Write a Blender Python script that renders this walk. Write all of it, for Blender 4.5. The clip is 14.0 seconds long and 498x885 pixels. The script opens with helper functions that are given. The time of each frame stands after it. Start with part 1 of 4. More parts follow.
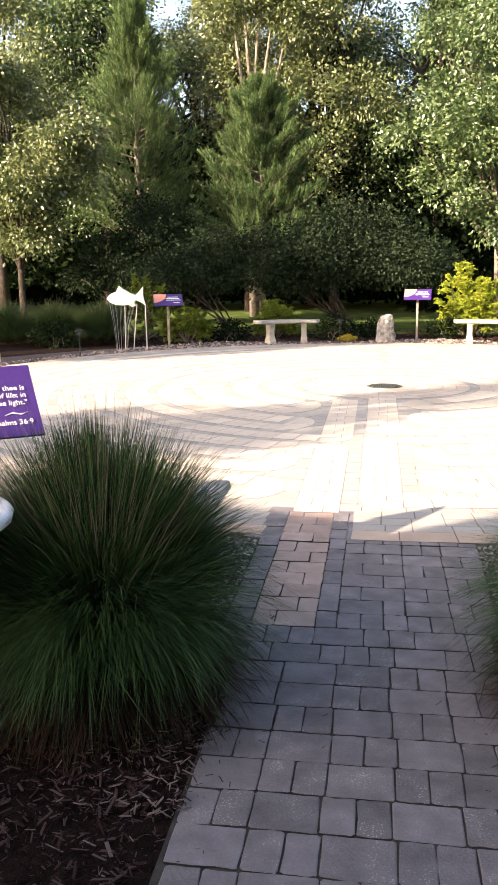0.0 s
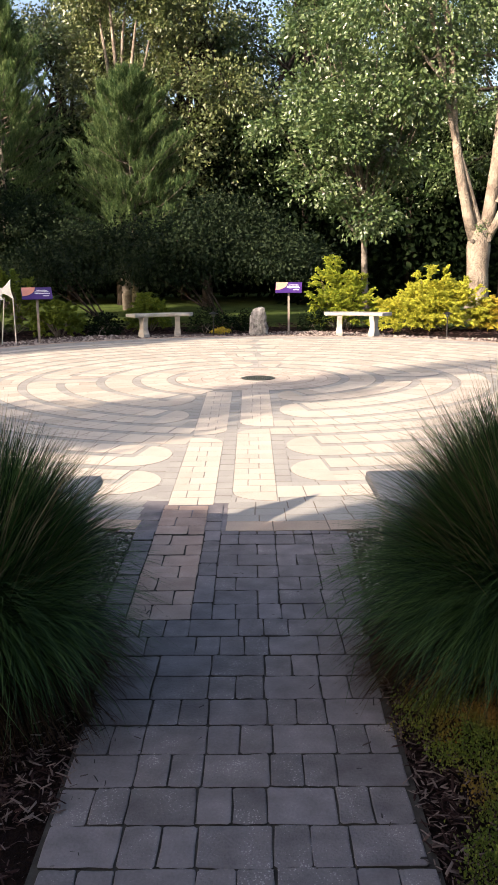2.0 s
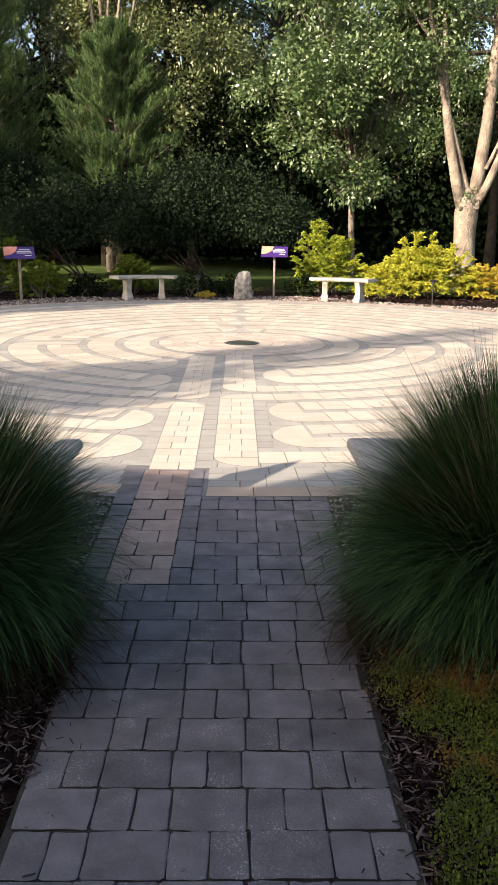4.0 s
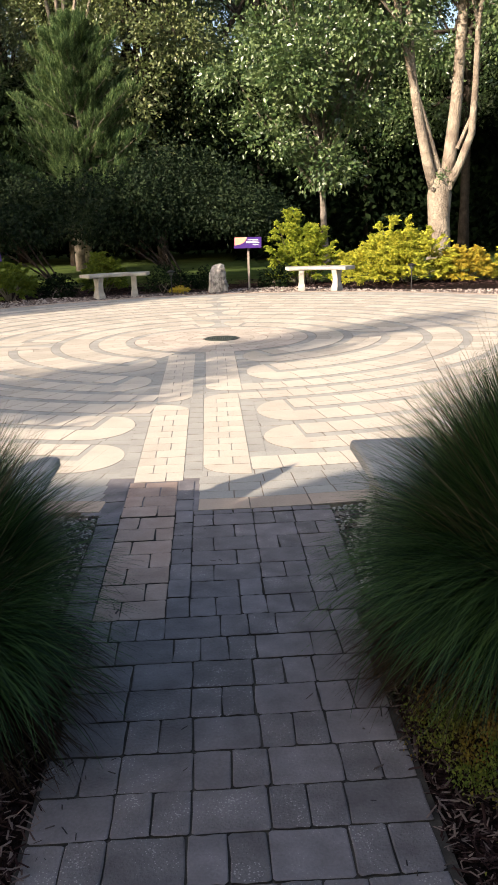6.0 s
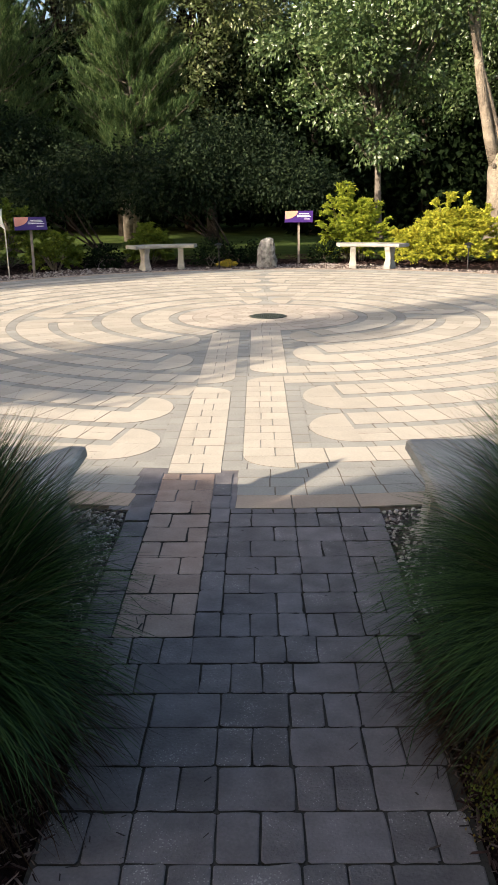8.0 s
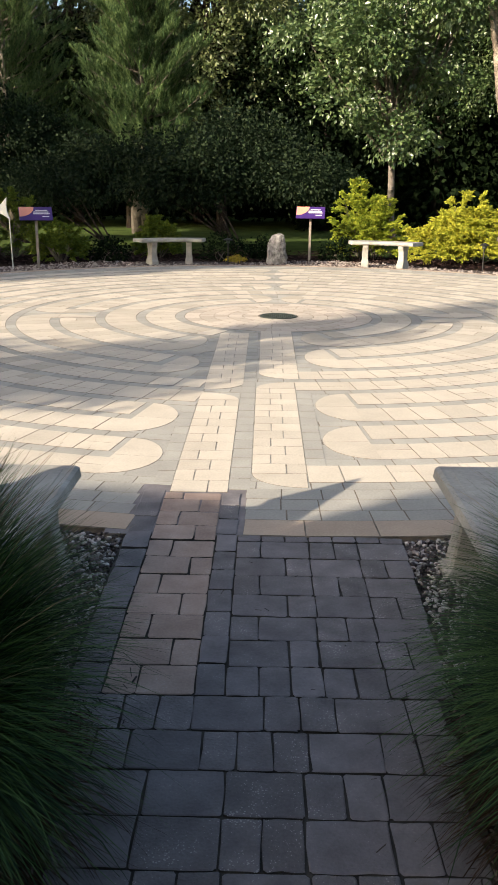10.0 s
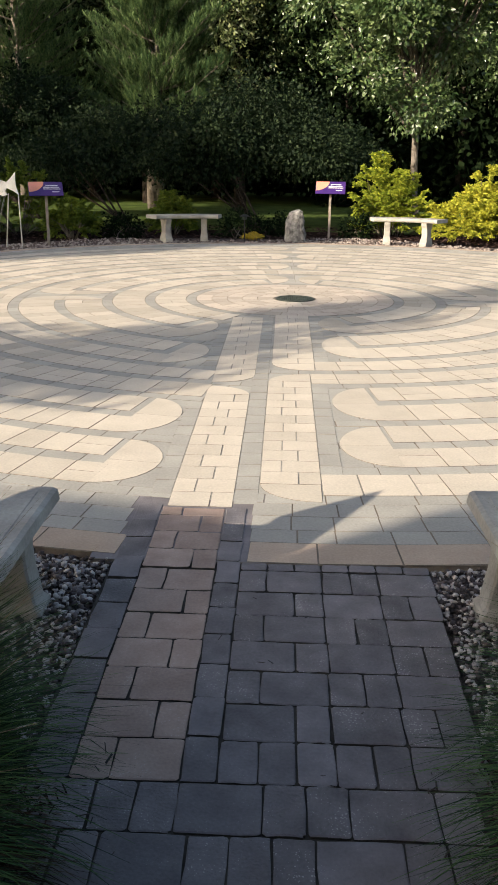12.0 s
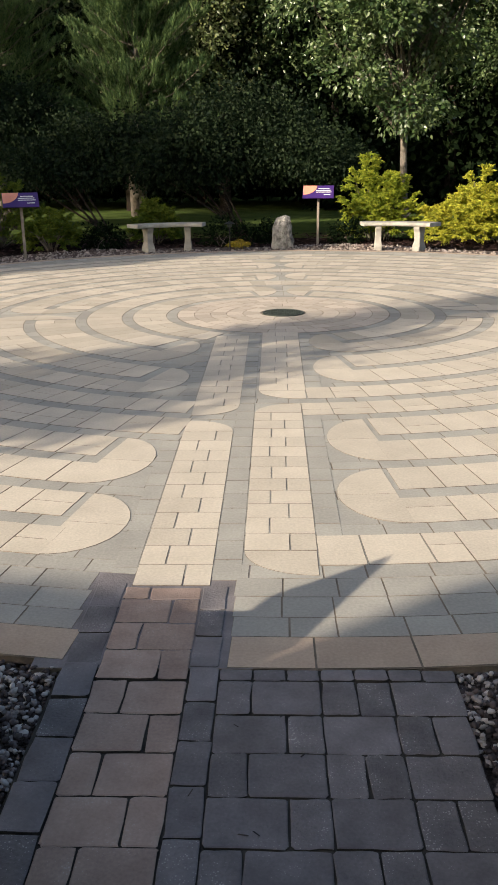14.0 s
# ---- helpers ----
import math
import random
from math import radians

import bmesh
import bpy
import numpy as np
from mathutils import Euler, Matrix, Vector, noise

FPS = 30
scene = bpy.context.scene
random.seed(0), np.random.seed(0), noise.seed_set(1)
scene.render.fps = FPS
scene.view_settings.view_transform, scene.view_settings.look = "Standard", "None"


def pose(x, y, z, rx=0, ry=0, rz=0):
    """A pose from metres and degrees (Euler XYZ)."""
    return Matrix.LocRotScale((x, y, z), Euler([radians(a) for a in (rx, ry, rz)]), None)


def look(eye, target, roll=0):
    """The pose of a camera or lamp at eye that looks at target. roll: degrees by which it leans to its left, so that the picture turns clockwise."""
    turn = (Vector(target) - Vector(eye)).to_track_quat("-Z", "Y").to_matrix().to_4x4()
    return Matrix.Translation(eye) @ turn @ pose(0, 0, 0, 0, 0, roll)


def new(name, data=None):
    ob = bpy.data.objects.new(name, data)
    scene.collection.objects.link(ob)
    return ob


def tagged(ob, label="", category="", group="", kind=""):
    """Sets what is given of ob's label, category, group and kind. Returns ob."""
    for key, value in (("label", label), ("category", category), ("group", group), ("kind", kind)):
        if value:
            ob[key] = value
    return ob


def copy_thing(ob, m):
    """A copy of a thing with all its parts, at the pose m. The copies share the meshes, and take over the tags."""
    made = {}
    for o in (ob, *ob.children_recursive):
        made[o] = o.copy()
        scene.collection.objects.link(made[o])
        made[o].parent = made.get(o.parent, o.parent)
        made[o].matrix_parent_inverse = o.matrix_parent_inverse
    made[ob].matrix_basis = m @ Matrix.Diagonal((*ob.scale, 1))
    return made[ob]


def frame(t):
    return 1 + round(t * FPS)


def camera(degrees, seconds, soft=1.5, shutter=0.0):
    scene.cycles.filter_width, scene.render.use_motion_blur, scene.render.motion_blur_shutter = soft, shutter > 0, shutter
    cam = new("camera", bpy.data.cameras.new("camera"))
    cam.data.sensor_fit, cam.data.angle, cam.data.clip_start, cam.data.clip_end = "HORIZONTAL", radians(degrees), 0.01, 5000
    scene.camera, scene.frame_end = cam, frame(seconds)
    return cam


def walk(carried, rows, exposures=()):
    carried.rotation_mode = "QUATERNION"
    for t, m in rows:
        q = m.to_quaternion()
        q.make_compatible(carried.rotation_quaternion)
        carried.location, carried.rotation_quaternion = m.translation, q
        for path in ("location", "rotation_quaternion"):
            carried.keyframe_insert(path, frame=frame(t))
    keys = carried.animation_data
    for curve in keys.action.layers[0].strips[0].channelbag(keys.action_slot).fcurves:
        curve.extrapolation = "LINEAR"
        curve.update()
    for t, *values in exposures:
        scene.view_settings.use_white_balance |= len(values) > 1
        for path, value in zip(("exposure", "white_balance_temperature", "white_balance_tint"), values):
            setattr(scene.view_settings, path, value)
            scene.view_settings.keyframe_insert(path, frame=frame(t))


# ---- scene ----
cam = camera(32.5, 14.0)
PATH = [
    (0, (-0.102, -10.767, 1.459), (-0.395, -8.829, 1.061), -0.7),
    (0.5, (-0.095, -10.761, 1.458), (-0.291, -8.814, 1.044), -0.2),
    (1, (-0.087, -10.776, 1.458), (-0.218, -8.823, 1.046), -0.3),
    (1.5, (-0.07, -10.772, 1.463), (-0.127, -8.815, 1.054), -1.0),
    (2, (-0.072, -10.762, 1.456), (-0.081, -8.806, 1.04), -0.5),
    (2.5, (-0.07, -10.768, 1.457), (-0.026, -8.821, 1.001), 0.6),
    (3, (-0.062, -10.761, 1.455), (-0.027, -8.819, 0.976), 0.7),
    (5.5, (-0.072, -10.524, 1.448), (-0.054, -8.589, 0.941), 0.3),
    (6, (-0.122, -10.342, 1.427), (-0.045, -8.41, 0.914), -2.0),
    (6.5, (-0.118, -10.249, 1.44), (-0.095, -8.305, 0.971), -0.2),
    (7, (-0.116, -10.084, 1.421), (-0.142, -8.141, 0.948), -1.4),
    (7.5, (-0.101, -9.993, 1.402), (-0.121, -8.066, 0.868), -2.2),
    (8, (-0.114, -9.965, 1.414), (-0.138, -8.047, 0.847), -0.7),
    (8.5, (-0.111, -9.877, 1.421), (-0.102, -7.962, 0.846), -1.0),
    (9, (-0.151, -9.779, 1.421), (-0.171, -7.867, 0.835), -0.4),
    (11.5, (-0.148, -9.274, 1.421), (-0.173, -7.357, 0.853), 1.6),
    (12, (-0.113, -9.125, 1.428), (-0.187, -7.23, 0.794), 0.6),
    (12.5, (-0.178, -8.94, 1.431), (-0.19, -7.017, 0.885), 2.0),
    (13, (-0.217, -8.752, 1.431), (-0.197, -6.856, 0.796), 0.7),
    (13.5, (-0.152, -8.561, 1.402), (-0.125, -6.656, 0.792), 0.4),
    (14, (-0.085, -8.46, 1.431), (-0.145, -6.561, 0.806), -0.7),
]
walk(cam, [(t, look(eye, target, roll)) for t, eye, target, roll in PATH],
     exposures=[(0.0, 2.12, 7050, 20), (0.5, 1.86, 6850, 20), (1.5, 1.52, 6650, 19), (3.0, 1.33, 6600, 16), (5.5, 1.34, 6580, 14), (6.5, 1.21, 6550, 13), (9.0, 1.11, 6550, 10), (12.5, 0.91, 6500, 10), (14.0, 0.71, 6500, 10)])

# ---- light ----
SUN_AZ = Vector((0.777, 0.629, 0.0)).normalized()      # the way the light travels over the ground
SUN_EL = radians(22)
world = bpy.data.worlds.new("sky")
scene.world = world
world.use_nodes = True
wn = world.node_tree.nodes
sky = wn.new("ShaderNodeTexSky")
sky.sky_type = "NISHITA"
sky.sun_disc = False
sky.dust_density, sky.ozone_density = 3.0, 0.7
sky.sun_elevation = SUN_EL
sky.sun_rotation = radians(231.0)
wn["Background"].inputs["Strength"].default_value = 0.12
world.node_tree.links.new(sky.outputs[0], wn["Background"].inputs["Color"])
sun_data = bpy.data.lights.new("sun", "SUN")
sun_data.energy, sun_data.angle, sun_data.color = 5.0, radians(0.5), (1.0, 0.87, 0.70)
sun = new("sun", sun_data)
way = Vector((SUN_AZ.x * math.cos(SUN_EL), SUN_AZ.y * math.cos(SUN_EL), -math.sin(SUN_EL)))
sun.matrix_world = look((-20, -30, 18), Vector((-20, -30, 18)) + way)


# ---- materials ----
def material(name, stops, scale=6.0, fine=60.0, rough=0.85, bump=0.3, piece=0.0, island=0.0, metal=0.0, speck=None,
             leaf=False, patch=None, spread=0.02, shine=0.5):
    """Colour from coarse noise between two stops, fine grain on top, and a tone of its own for each piece or island."""
    m = bpy.data.materials.new(name)
    m.use_nodes = True
    nt = m.node_tree
    n, l = nt.nodes, nt.links
    bsdf = n["Principled BSDF"]
    bsdf.inputs["Roughness"].default_value = rough
    bsdf.inputs["Metallic"].default_value = metal
    bsdf.inputs["Specular IOR Level"].default_value = shine
    geo = n.new("ShaderNodeNewGeometry")
    pos = geo.outputs["Position"]
    big = n.new("ShaderNodeTexNoise")
    big.inputs["Scale"].default_value, big.inputs["Detail"].default_value = scale, 5.0
    l.new(pos, big.inputs["Vector"])
    ramp = n.new("ShaderNodeValToRGB")
    ramp.color_ramp.elements[0].position, ramp.color_ramp.elements[1].position = 0.32, 0.68
    ramp.color_ramp.elements[0].color = (*stops[0], 1)
    ramp.color_ramp.elements[1].color = (*stops[-1], 1)
    for i, c in enumerate(stops[1:-1]):
        e = ramp.color_ramp.elements.new(0.32 + 0.36 * (i + 1) / (len(stops) - 1))
        e.color = (*c, 1)
    small = n.new("ShaderNodeTexNoise")
    small.inputs["Scale"].default_value, small.inputs["Detail"].default_value = fine, 4.0
    l.new(pos, small.inputs["Vector"])
    fac = big.outputs["Fac"]
    if island:
        mix = n.new("ShaderNodeMix")
        mix.inputs["Factor"].default_value = island
        l.new(fac, mix.inputs["A"])
        l.new(geo.outputs["Random Per Island"], mix.inputs["B"])
        fac = mix.outputs["Result"]
    l.new(fac, ramp.inputs["Fac"])
    value = n.new("ShaderNodeMath")
    value.operation = "MULTIPLY_ADD"
    l.new(small.outputs["Fac"], value.inputs[0])
    value.inputs[1].default_value, value.inputs[2].default_value = 0.5, 0.75
    out = value.outputs[0]
    if piece:
        info = n.new("ShaderNodeObjectInfo")
        tone = n.new("ShaderNodeMath")
        tone.operation = "MULTIPLY_ADD"
        l.new(info.outputs["Random"], tone.inputs[0])
        tone.inputs[1].default_value, tone.inputs[2].default_value = piece, -piece / 2
        add = n.new("ShaderNodeMath")
        add.operation = "ADD"
        l.new(out, add.inputs[0])
        l.new(tone.outputs[0], add.inputs[1])
        out = add.outputs[0]
        if island:
            tone2 = n.new("ShaderNodeMath")
            tone2.operation = "MULTIPLY_ADD"
            l.new(geo.outputs["Random Per Island"], tone2.inputs[0])
            tone2.inputs[1].default_value, tone2.inputs[2].default_value = piece * 0.6, -piece * 0.3
            add2 = n.new("ShaderNodeMath")
            add2.operation = "ADD"
            l.new(out, add2.inputs[0])
            l.new(tone2.outputs[0], add2.inputs[1])
            out = add2.outputs[0]
    scaled = n.new("ShaderNodeVectorMath")
    scaled.operation = "SCALE"
    l.new(ramp.outputs["Color"], scaled.inputs[0])
    l.new(out, scaled.inputs["Scale"])
    colour = scaled.outputs["Vector"]
    if speck:
        vor = n.new("ShaderNodeTexVoronoi")
        vor.inputs["Scale"].default_value = speck[1]
        l.new(pos, vor.inputs["Vector"])
        less = n.new("ShaderNodeMath")
        less.operation = "LESS_THAN"
        amount = n.new("ShaderNodeMapRange")
        amount.inputs["From Min"].default_value, amount.inputs["From Max"].default_value = 0.35, 0.7
        amount.inputs["To Min"].default_value, amount.inputs["To Max"].default_value = 0.0, speck[2] * 1.5
        l.new(big.outputs["Fac"], amount.inputs["Value"])
        l.new(amount.outputs["Result"], less.inputs[1])
        l.new(vor.outputs["Distance"], less.inputs[0])
        patchy = n.new("ShaderNodeMath")
        patchy.operation = "MULTIPLY"
        l.new(less.outputs[0], patchy.inputs[0])
        l.new(small.outputs["Fac"], patchy.inputs[1])
        mixc = n.new("ShaderNodeMix")
        mixc.data_type = "RGBA"
        l.new(patchy.outputs[0], mixc.inputs["Factor"])
        l.new(colour, mixc.inputs["A"])
        mixc.inputs["B"].default_value = (*speck[0], 1)
        colour = mixc.outputs["Result"]
    if patch:
        low = n.new("ShaderNodeTexNoise")
        low.inputs["Scale"].default_value, low.inputs["Detail"].default_value = patch[1], 3.0
        l.new(pos, low.inputs["Vector"])
        step = n.new("ShaderNodeMapRange")
        step.inputs["From Min"].default_value, step.inputs["From Max"].default_value = patch[2], patch[2] + 0.15
        l.new(low.outputs["Fac"], step.inputs["Value"])
        mixp = n.new("ShaderNodeMix")
        mixp.data_type = "RGBA"
        l.new(step.outputs["Result"], mixp.inputs["Factor"])
        l.new(colour, mixp.inputs["A"])
        mixp.inputs["B"].default_value = (*patch[0], 1)
        colour = mixp.outputs["Result"]
    l.new(colour, bsdf.inputs["Base Color"])
    if bump:
        b = n.new("ShaderNodeBump")
        b.inputs["Strength"].default_value, b.inputs["Distance"].default_value = bump, spread
        l.new(small.outputs["Fac"], b.inputs["Height"])
        l.new(b.outputs["Normal"], bsdf.inputs["Normal"])
    if leaf:
        trans = n.new("ShaderNodeBsdfTranslucent")
        l.new(colour, trans.inputs["Color"])
        shade = n.new("ShaderNodeMixShader")
        shade.inputs[0].default_value = 0.3
        l.new(bsdf.outputs[0], shade.inputs[1])
        l.new(trans.outputs[0], shade.inputs[2])
        l.new(shade.outputs[0], n["Material Output"].inputs["Surface"])
    return m


M_TAN = material("tan_paver", [(0.45, 0.395, 0.315), (0.56, 0.495, 0.40)], 5, 90, 0.85, 0.25, piece=0.16, island=0.4, spread=0.004)
# The circuits' tan again, darkened for the shade that lies on the middle.
M_TAN_CENTRE = material("shaded_tan_paver", [(0.40, 0.34, 0.275), (0.50, 0.43, 0.35)], 5, 90, 0.85, 0.25, piece=0.16, island=0.4, spread=0.004)
M_LINE = material("grey_line_paver", [(0.285, 0.272, 0.238), (0.37, 0.352, 0.308)], 5, 90, 0.85, 0.25, piece=0.14, island=0.4, spread=0.004)
M_GREY = material("charcoal_paver", [(0.102, 0.089, 0.088), (0.208, 0.188, 0.186)], 9, 110, 0.8, 0.5, piece=0.4, island=0.3,
                  speck=((0.40, 0.38, 0.35), 120, 0.13), spread=0.005)
M_GREY_FLECK = material("flecked_charcoal_paver", [(0.096, 0.084, 0.083), (0.202, 0.182, 0.177)], 9, 110, 0.8, 0.7, piece=0.34, island=0.3,
                        speck=((0.50, 0.47, 0.43), 125, 0.23), spread=0.007)
M_ROSE = material("rose_brown_paver", [(0.265, 0.185, 0.145), (0.395, 0.292, 0.232)], 9, 110, 0.8, 0.35, piece=0.26, island=0.3,
                  speck=((0.46, 0.4, 0.34), 110, 0.2), spread=0.005)
M_EDGE = material("tan_edging", [(0.36, 0.27, 0.20), (0.45, 0.35, 0.26)], 5, 100, 0.85, 0.3, piece=0.12, island=0.3, spread=0.004)
M_SAND = material("joint_sand", [(0.035, 0.032, 0.028), (0.08, 0.072, 0.06)], 12, 150, 0.95, 0.5, spread=0.004, shine=0.1)
M_JOINT = material("joint_dust", [(0.15, 0.125, 0.10), (0.25, 0.21, 0.165)], 12, 150, 0.95, 0.5, spread=0.004, shine=0.1)
M_GRAVEL = material("river_gravel", [(0.05, 0.036, 0.034), (0.15, 0.115, 0.108), (0.46, 0.42, 0.39)], 3, 60, 0.75, 0.1, island=0.85)
M_RING_GRAVEL = material("rose_grey_gravel", [(0.10, 0.072, 0.062), (0.20, 0.155, 0.135), (0.36, 0.31, 0.275)], 3, 60, 0.8, 0.1, island=0.85)
M_GRAVEL_BED = material("gravel_bed", [(0.06, 0.05, 0.045), (0.16, 0.13, 0.115)], 25, 90, 0.95, 0.8, spread=0.03, shine=0.1)
M_MULCH = material("mulch_soil", [(0.008, 0.005, 0.004), (0.025, 0.015, 0.012)], 14, 80, 0.95, 0.9, spread=0.03, shine=0.05)
M_CHIP = material("mulch_chip", [(0.008, 0.0032, 0.003), (0.018, 0.0075, 0.0068), (0.034, 0.016, 0.014), (0.085, 0.055, 0.048)], 4, 90, 0.9, 0.3, island=0.8, shine=0.12)
M_PALE_CHIP = material("pale_chip", [(0.03, 0.014, 0.012), (0.072, 0.042, 0.035), (0.19, 0.14, 0.118)], 4, 90, 0.9, 0.3, island=0.8, shine=0.15)
M_DRY = material("dry_leaf", [(0.012, 0.009, 0.008), (0.05, 0.035, 0.026)], 4, 60, 0.8, 0.2, island=0.8)
M_CONCRETE = material("cast_concrete", [(0.25, 0.235, 0.205), (0.40, 0.38, 0.335)], 6, 70, 0.9, 0.4, spread=0.006)
M_ROCK = material("pale_rock", [(0.12, 0.113, 0.105), (0.47, 0.45, 0.42)], 11, 40, 0.9, 1.0, spread=0.04)
M_IRON = material("cast_iron", [(0.035, 0.044, 0.037), (0.08, 0.095, 0.082)], 14, 120, 0.5, 0.4, metal=0.5, spread=0.003)
M_BLACK = material("black_metal", [(0.012, 0.012, 0.012), (0.025, 0.024, 0.023)], 10, 100, 0.45, 0.1, metal=0.3)
M_POST = material("weathered_post", [(0.16, 0.13, 0.10), (0.27, 0.23, 0.19)], 8, 80, 0.85, 0.3, spread=0.004)
M_PURPLE = material("purple_sign", [(0.042, 0.015, 0.115), (0.054, 0.02, 0.14)], 3, 60, 0.35, 0.0)
M_ORANGE = material("peach_sign", [(0.66, 0.25, 0.16), (0.72, 0.30, 0.20)], 3, 60, 0.4, 0.0)
M_WHITE = material("white_paint", [(0.70, 0.69, 0.65), (0.82, 0.81, 0.77)], 6, 60, 0.5, 0.1)
M_WIRE = material("galvanised_wire", [(0.38, 0.38, 0.36), (0.55, 0.55, 0.52)], 6, 60, 0.4, 0.0, metal=0.6)
M_YELLOW = material("yellow_paint", [(0.65, 0.5, 0.10), (0.75, 0.6, 0.15)], 6, 60, 0.5, 0.1)
M_WALL = material("render_wall", [(0.36, 0.33, 0.29), (0.45, 0.42, 0.37)], 2, 50, 0.9, 0.3)
M_LAWN = material("lawn", [(0.05, 0.08, 0.018), (0.10, 0.14, 0.035)], 1.5, 60, 0.95, 0.8, spread=0.05, shine=0.1)
M_BARK = material("grey_bark", [(0.12, 0.10, 0.08), (0.25, 0.215, 0.18)], 6, 30, 0.95, 1.0, spread=0.05, shine=0.1)
M_DARK_BARK = material("dark_bark", [(0.03, 0.024, 0.02), (0.07, 0.055, 0.045)], 6, 30, 0.95, 1.0, spread=0.05, shine=0.1)
M_PALE_BARK = material("pale_bark", [(0.13, 0.10, 0.075), (0.31, 0.26, 0.20)], 3, 22, 0.9, 1.0, patch=((0.15, 0.12, 0.09), 3.5, 0.58), spread=0.05)
M_GRASS = material("fountain_grass", [(0.008, 0.028, 0.006), (0.024, 0.066, 0.013), (0.085, 0.155, 0.04)], 3, 40, 0.6, 0.0, island=0.7, leaf=True, shine=0.35)
M_STRAW = material("straw_blades", [(0.15, 0.105, 0.06), (0.34, 0.265, 0.16)], 3, 40, 0.8, 0.0, island=0.7, leaf=True, shine=0.2)
M_DEAD = material("dead_blades", [(0.026, 0.015, 0.009), (0.075, 0.046, 0.026)], 3, 40, 0.85, 0.0, island=0.7, leaf=True, shine=0.1)
M_SEDUM = material("sedum_leaf", [(0.09, 0.13, 0.02), (0.21, 0.245, 0.037)], 4, 40, 0.6, 0.0, island=0.5, leaf=True, patch=((0.30, 0.145, 0.03), 4.0, 0.50), shine=0.2)
M_LEAF = material("green_leaf", [(0.034, 0.068, 0.021), (0.075, 0.125, 0.04), (0.16, 0.215, 0.085)], 1.3, 20, 0.34, 0.0, island=0.4, leaf=True, shine=0.85)
M_LEAF_WARM = material("olive_leaf", [(0.062, 0.09, 0.03), (0.118, 0.152, 0.052), (0.21, 0.23, 0.095)], 1.3, 20, 0.36, 0.0, island=0.35, leaf=True, shine=0.75)
# Far darker than real foliage: the wood's deep shade is in the colour.
M_LEAF_SHADE = material("shade_green_leaf", [(0.0035, 0.008, 0.003), (0.0085, 0.017, 0.006), (0.02, 0.033, 0.0115)], 1.3, 20, 0.75, 0.0, island=0.35, leaf=True, shine=0.05)
# Shrub leaves with their shade worked into the base colour.
M_SHRUB_SHADE = material("shaded_shrub_leaf", [(0.006, 0.014, 0.006), (0.014, 0.027, 0.011), (0.034, 0.052, 0.022)], 1.3, 20, 0.65, 0.0, island=0.4, leaf=True, shine=0.15)
M_NEEDLE = material("pine_needle", [(0.05, 0.10, 0.04), (0.115, 0.185, 0.072), (0.23, 0.31, 0.125)], 1.0, 20, 0.6, 0.0, island=0.6, leaf=True, shine=0.25)
M_GOLD = material("golden_foliage", [(0.25, 0.285, 0.028), (0.43, 0.445, 0.045), (0.62, 0.57, 0.075)], 2.5, 20, 0.6, 0.0, island=0.5, leaf=True, shine=0.2)
M_LIME_GOLD = material("lime_gold_foliage", [(0.14, 0.20, 0.02), (0.27, 0.335, 0.033), (0.44, 0.46, 0.05)], 2.5, 20, 0.6, 0.0, island=0.5, leaf=True, shine=0.2)
M_LIME = material("lime_foliage", [(0.06, 0.10, 0.012), (0.12, 0.17, 0.02), (0.20, 0.24, 0.03)], 2.5, 20, 0.6, 0.0, island=0.5, leaf=True, shine=0.15)
M_AMBER = material("amber_foliage", [(0.30, 0.27, 0.03), (0.48, 0.40, 0.045), (0.60, 0.42, 0.06)], 2.5, 20, 0.6, 0.0, island=0.5, leaf=True, shine=0.2)
rng = np.random.default_rng(7)


# ---- builders ----
def mesh_from(name, verts, faces, mat, smooth=False):
    me = bpy.data.meshes.new(name)
    me.from_pydata([tuple(v) for v in verts], [], [tuple(f) for f in faces])
    me.materials.append(mat)
    if smooth:
        me.polygons.foreach_set("use_smooth", [True] * len(me.polygons))
    me.update()
    return me


def soup(name, verts, faces, mat):
    """One mesh from arrays: verts (n, 3), faces (m, k) all with k corners."""
    verts, faces = np.asarray(verts, np.float32), np.asarray(faces, np.int32)
    me = bpy.data.meshes.new(name)
    me.vertices.add(len(verts))
    me.vertices.foreach_set("co", verts.ravel())
    k = faces.shape[1]
    me.loops.add(faces.size)
    me.loops.foreach_set("vertex_index", faces.ravel())
    me.polygons.add(len(faces))
    me.polygons.foreach_set("loop_start", np.arange(0, faces.size, k, dtype=np.int32))
    me.materials.append(mat)
    me.update(calc_edges=True)
    return me


def child(name, me, parent, label="", m=None, kind=""):
    ob = new(name, me)
    ob.parent = parent
    if m is not None:
        ob.matrix_basis = m
    return tagged(ob, label, kind=kind)


def part(name, bm, mat, parent, label="", smooth=False):
    me = bpy.data.meshes.new(name)
    bm.to_mesh(me)
    bm.free()
    me.materials.append(mat)
    if smooth:
        me.polygons.foreach_set("use_smooth", [True] * len(me.polygons))
    return child(name, me, parent, label)


def thing(name, label, category, at=(0, 0, 0), rz=0.0, group="", kind=""):
    ob = new(name)
    ob.empty_display_size = 0.1
    ob.matrix_basis = pose(*at, 0, 0, rz)
    return tagged(ob, label, category, group, kind)


def tube(points, radii, sides=8):
    """A tapered tube along points."""
    bm = bmesh.new()
    add_tube(bm, points, radii, sides)
    return bm


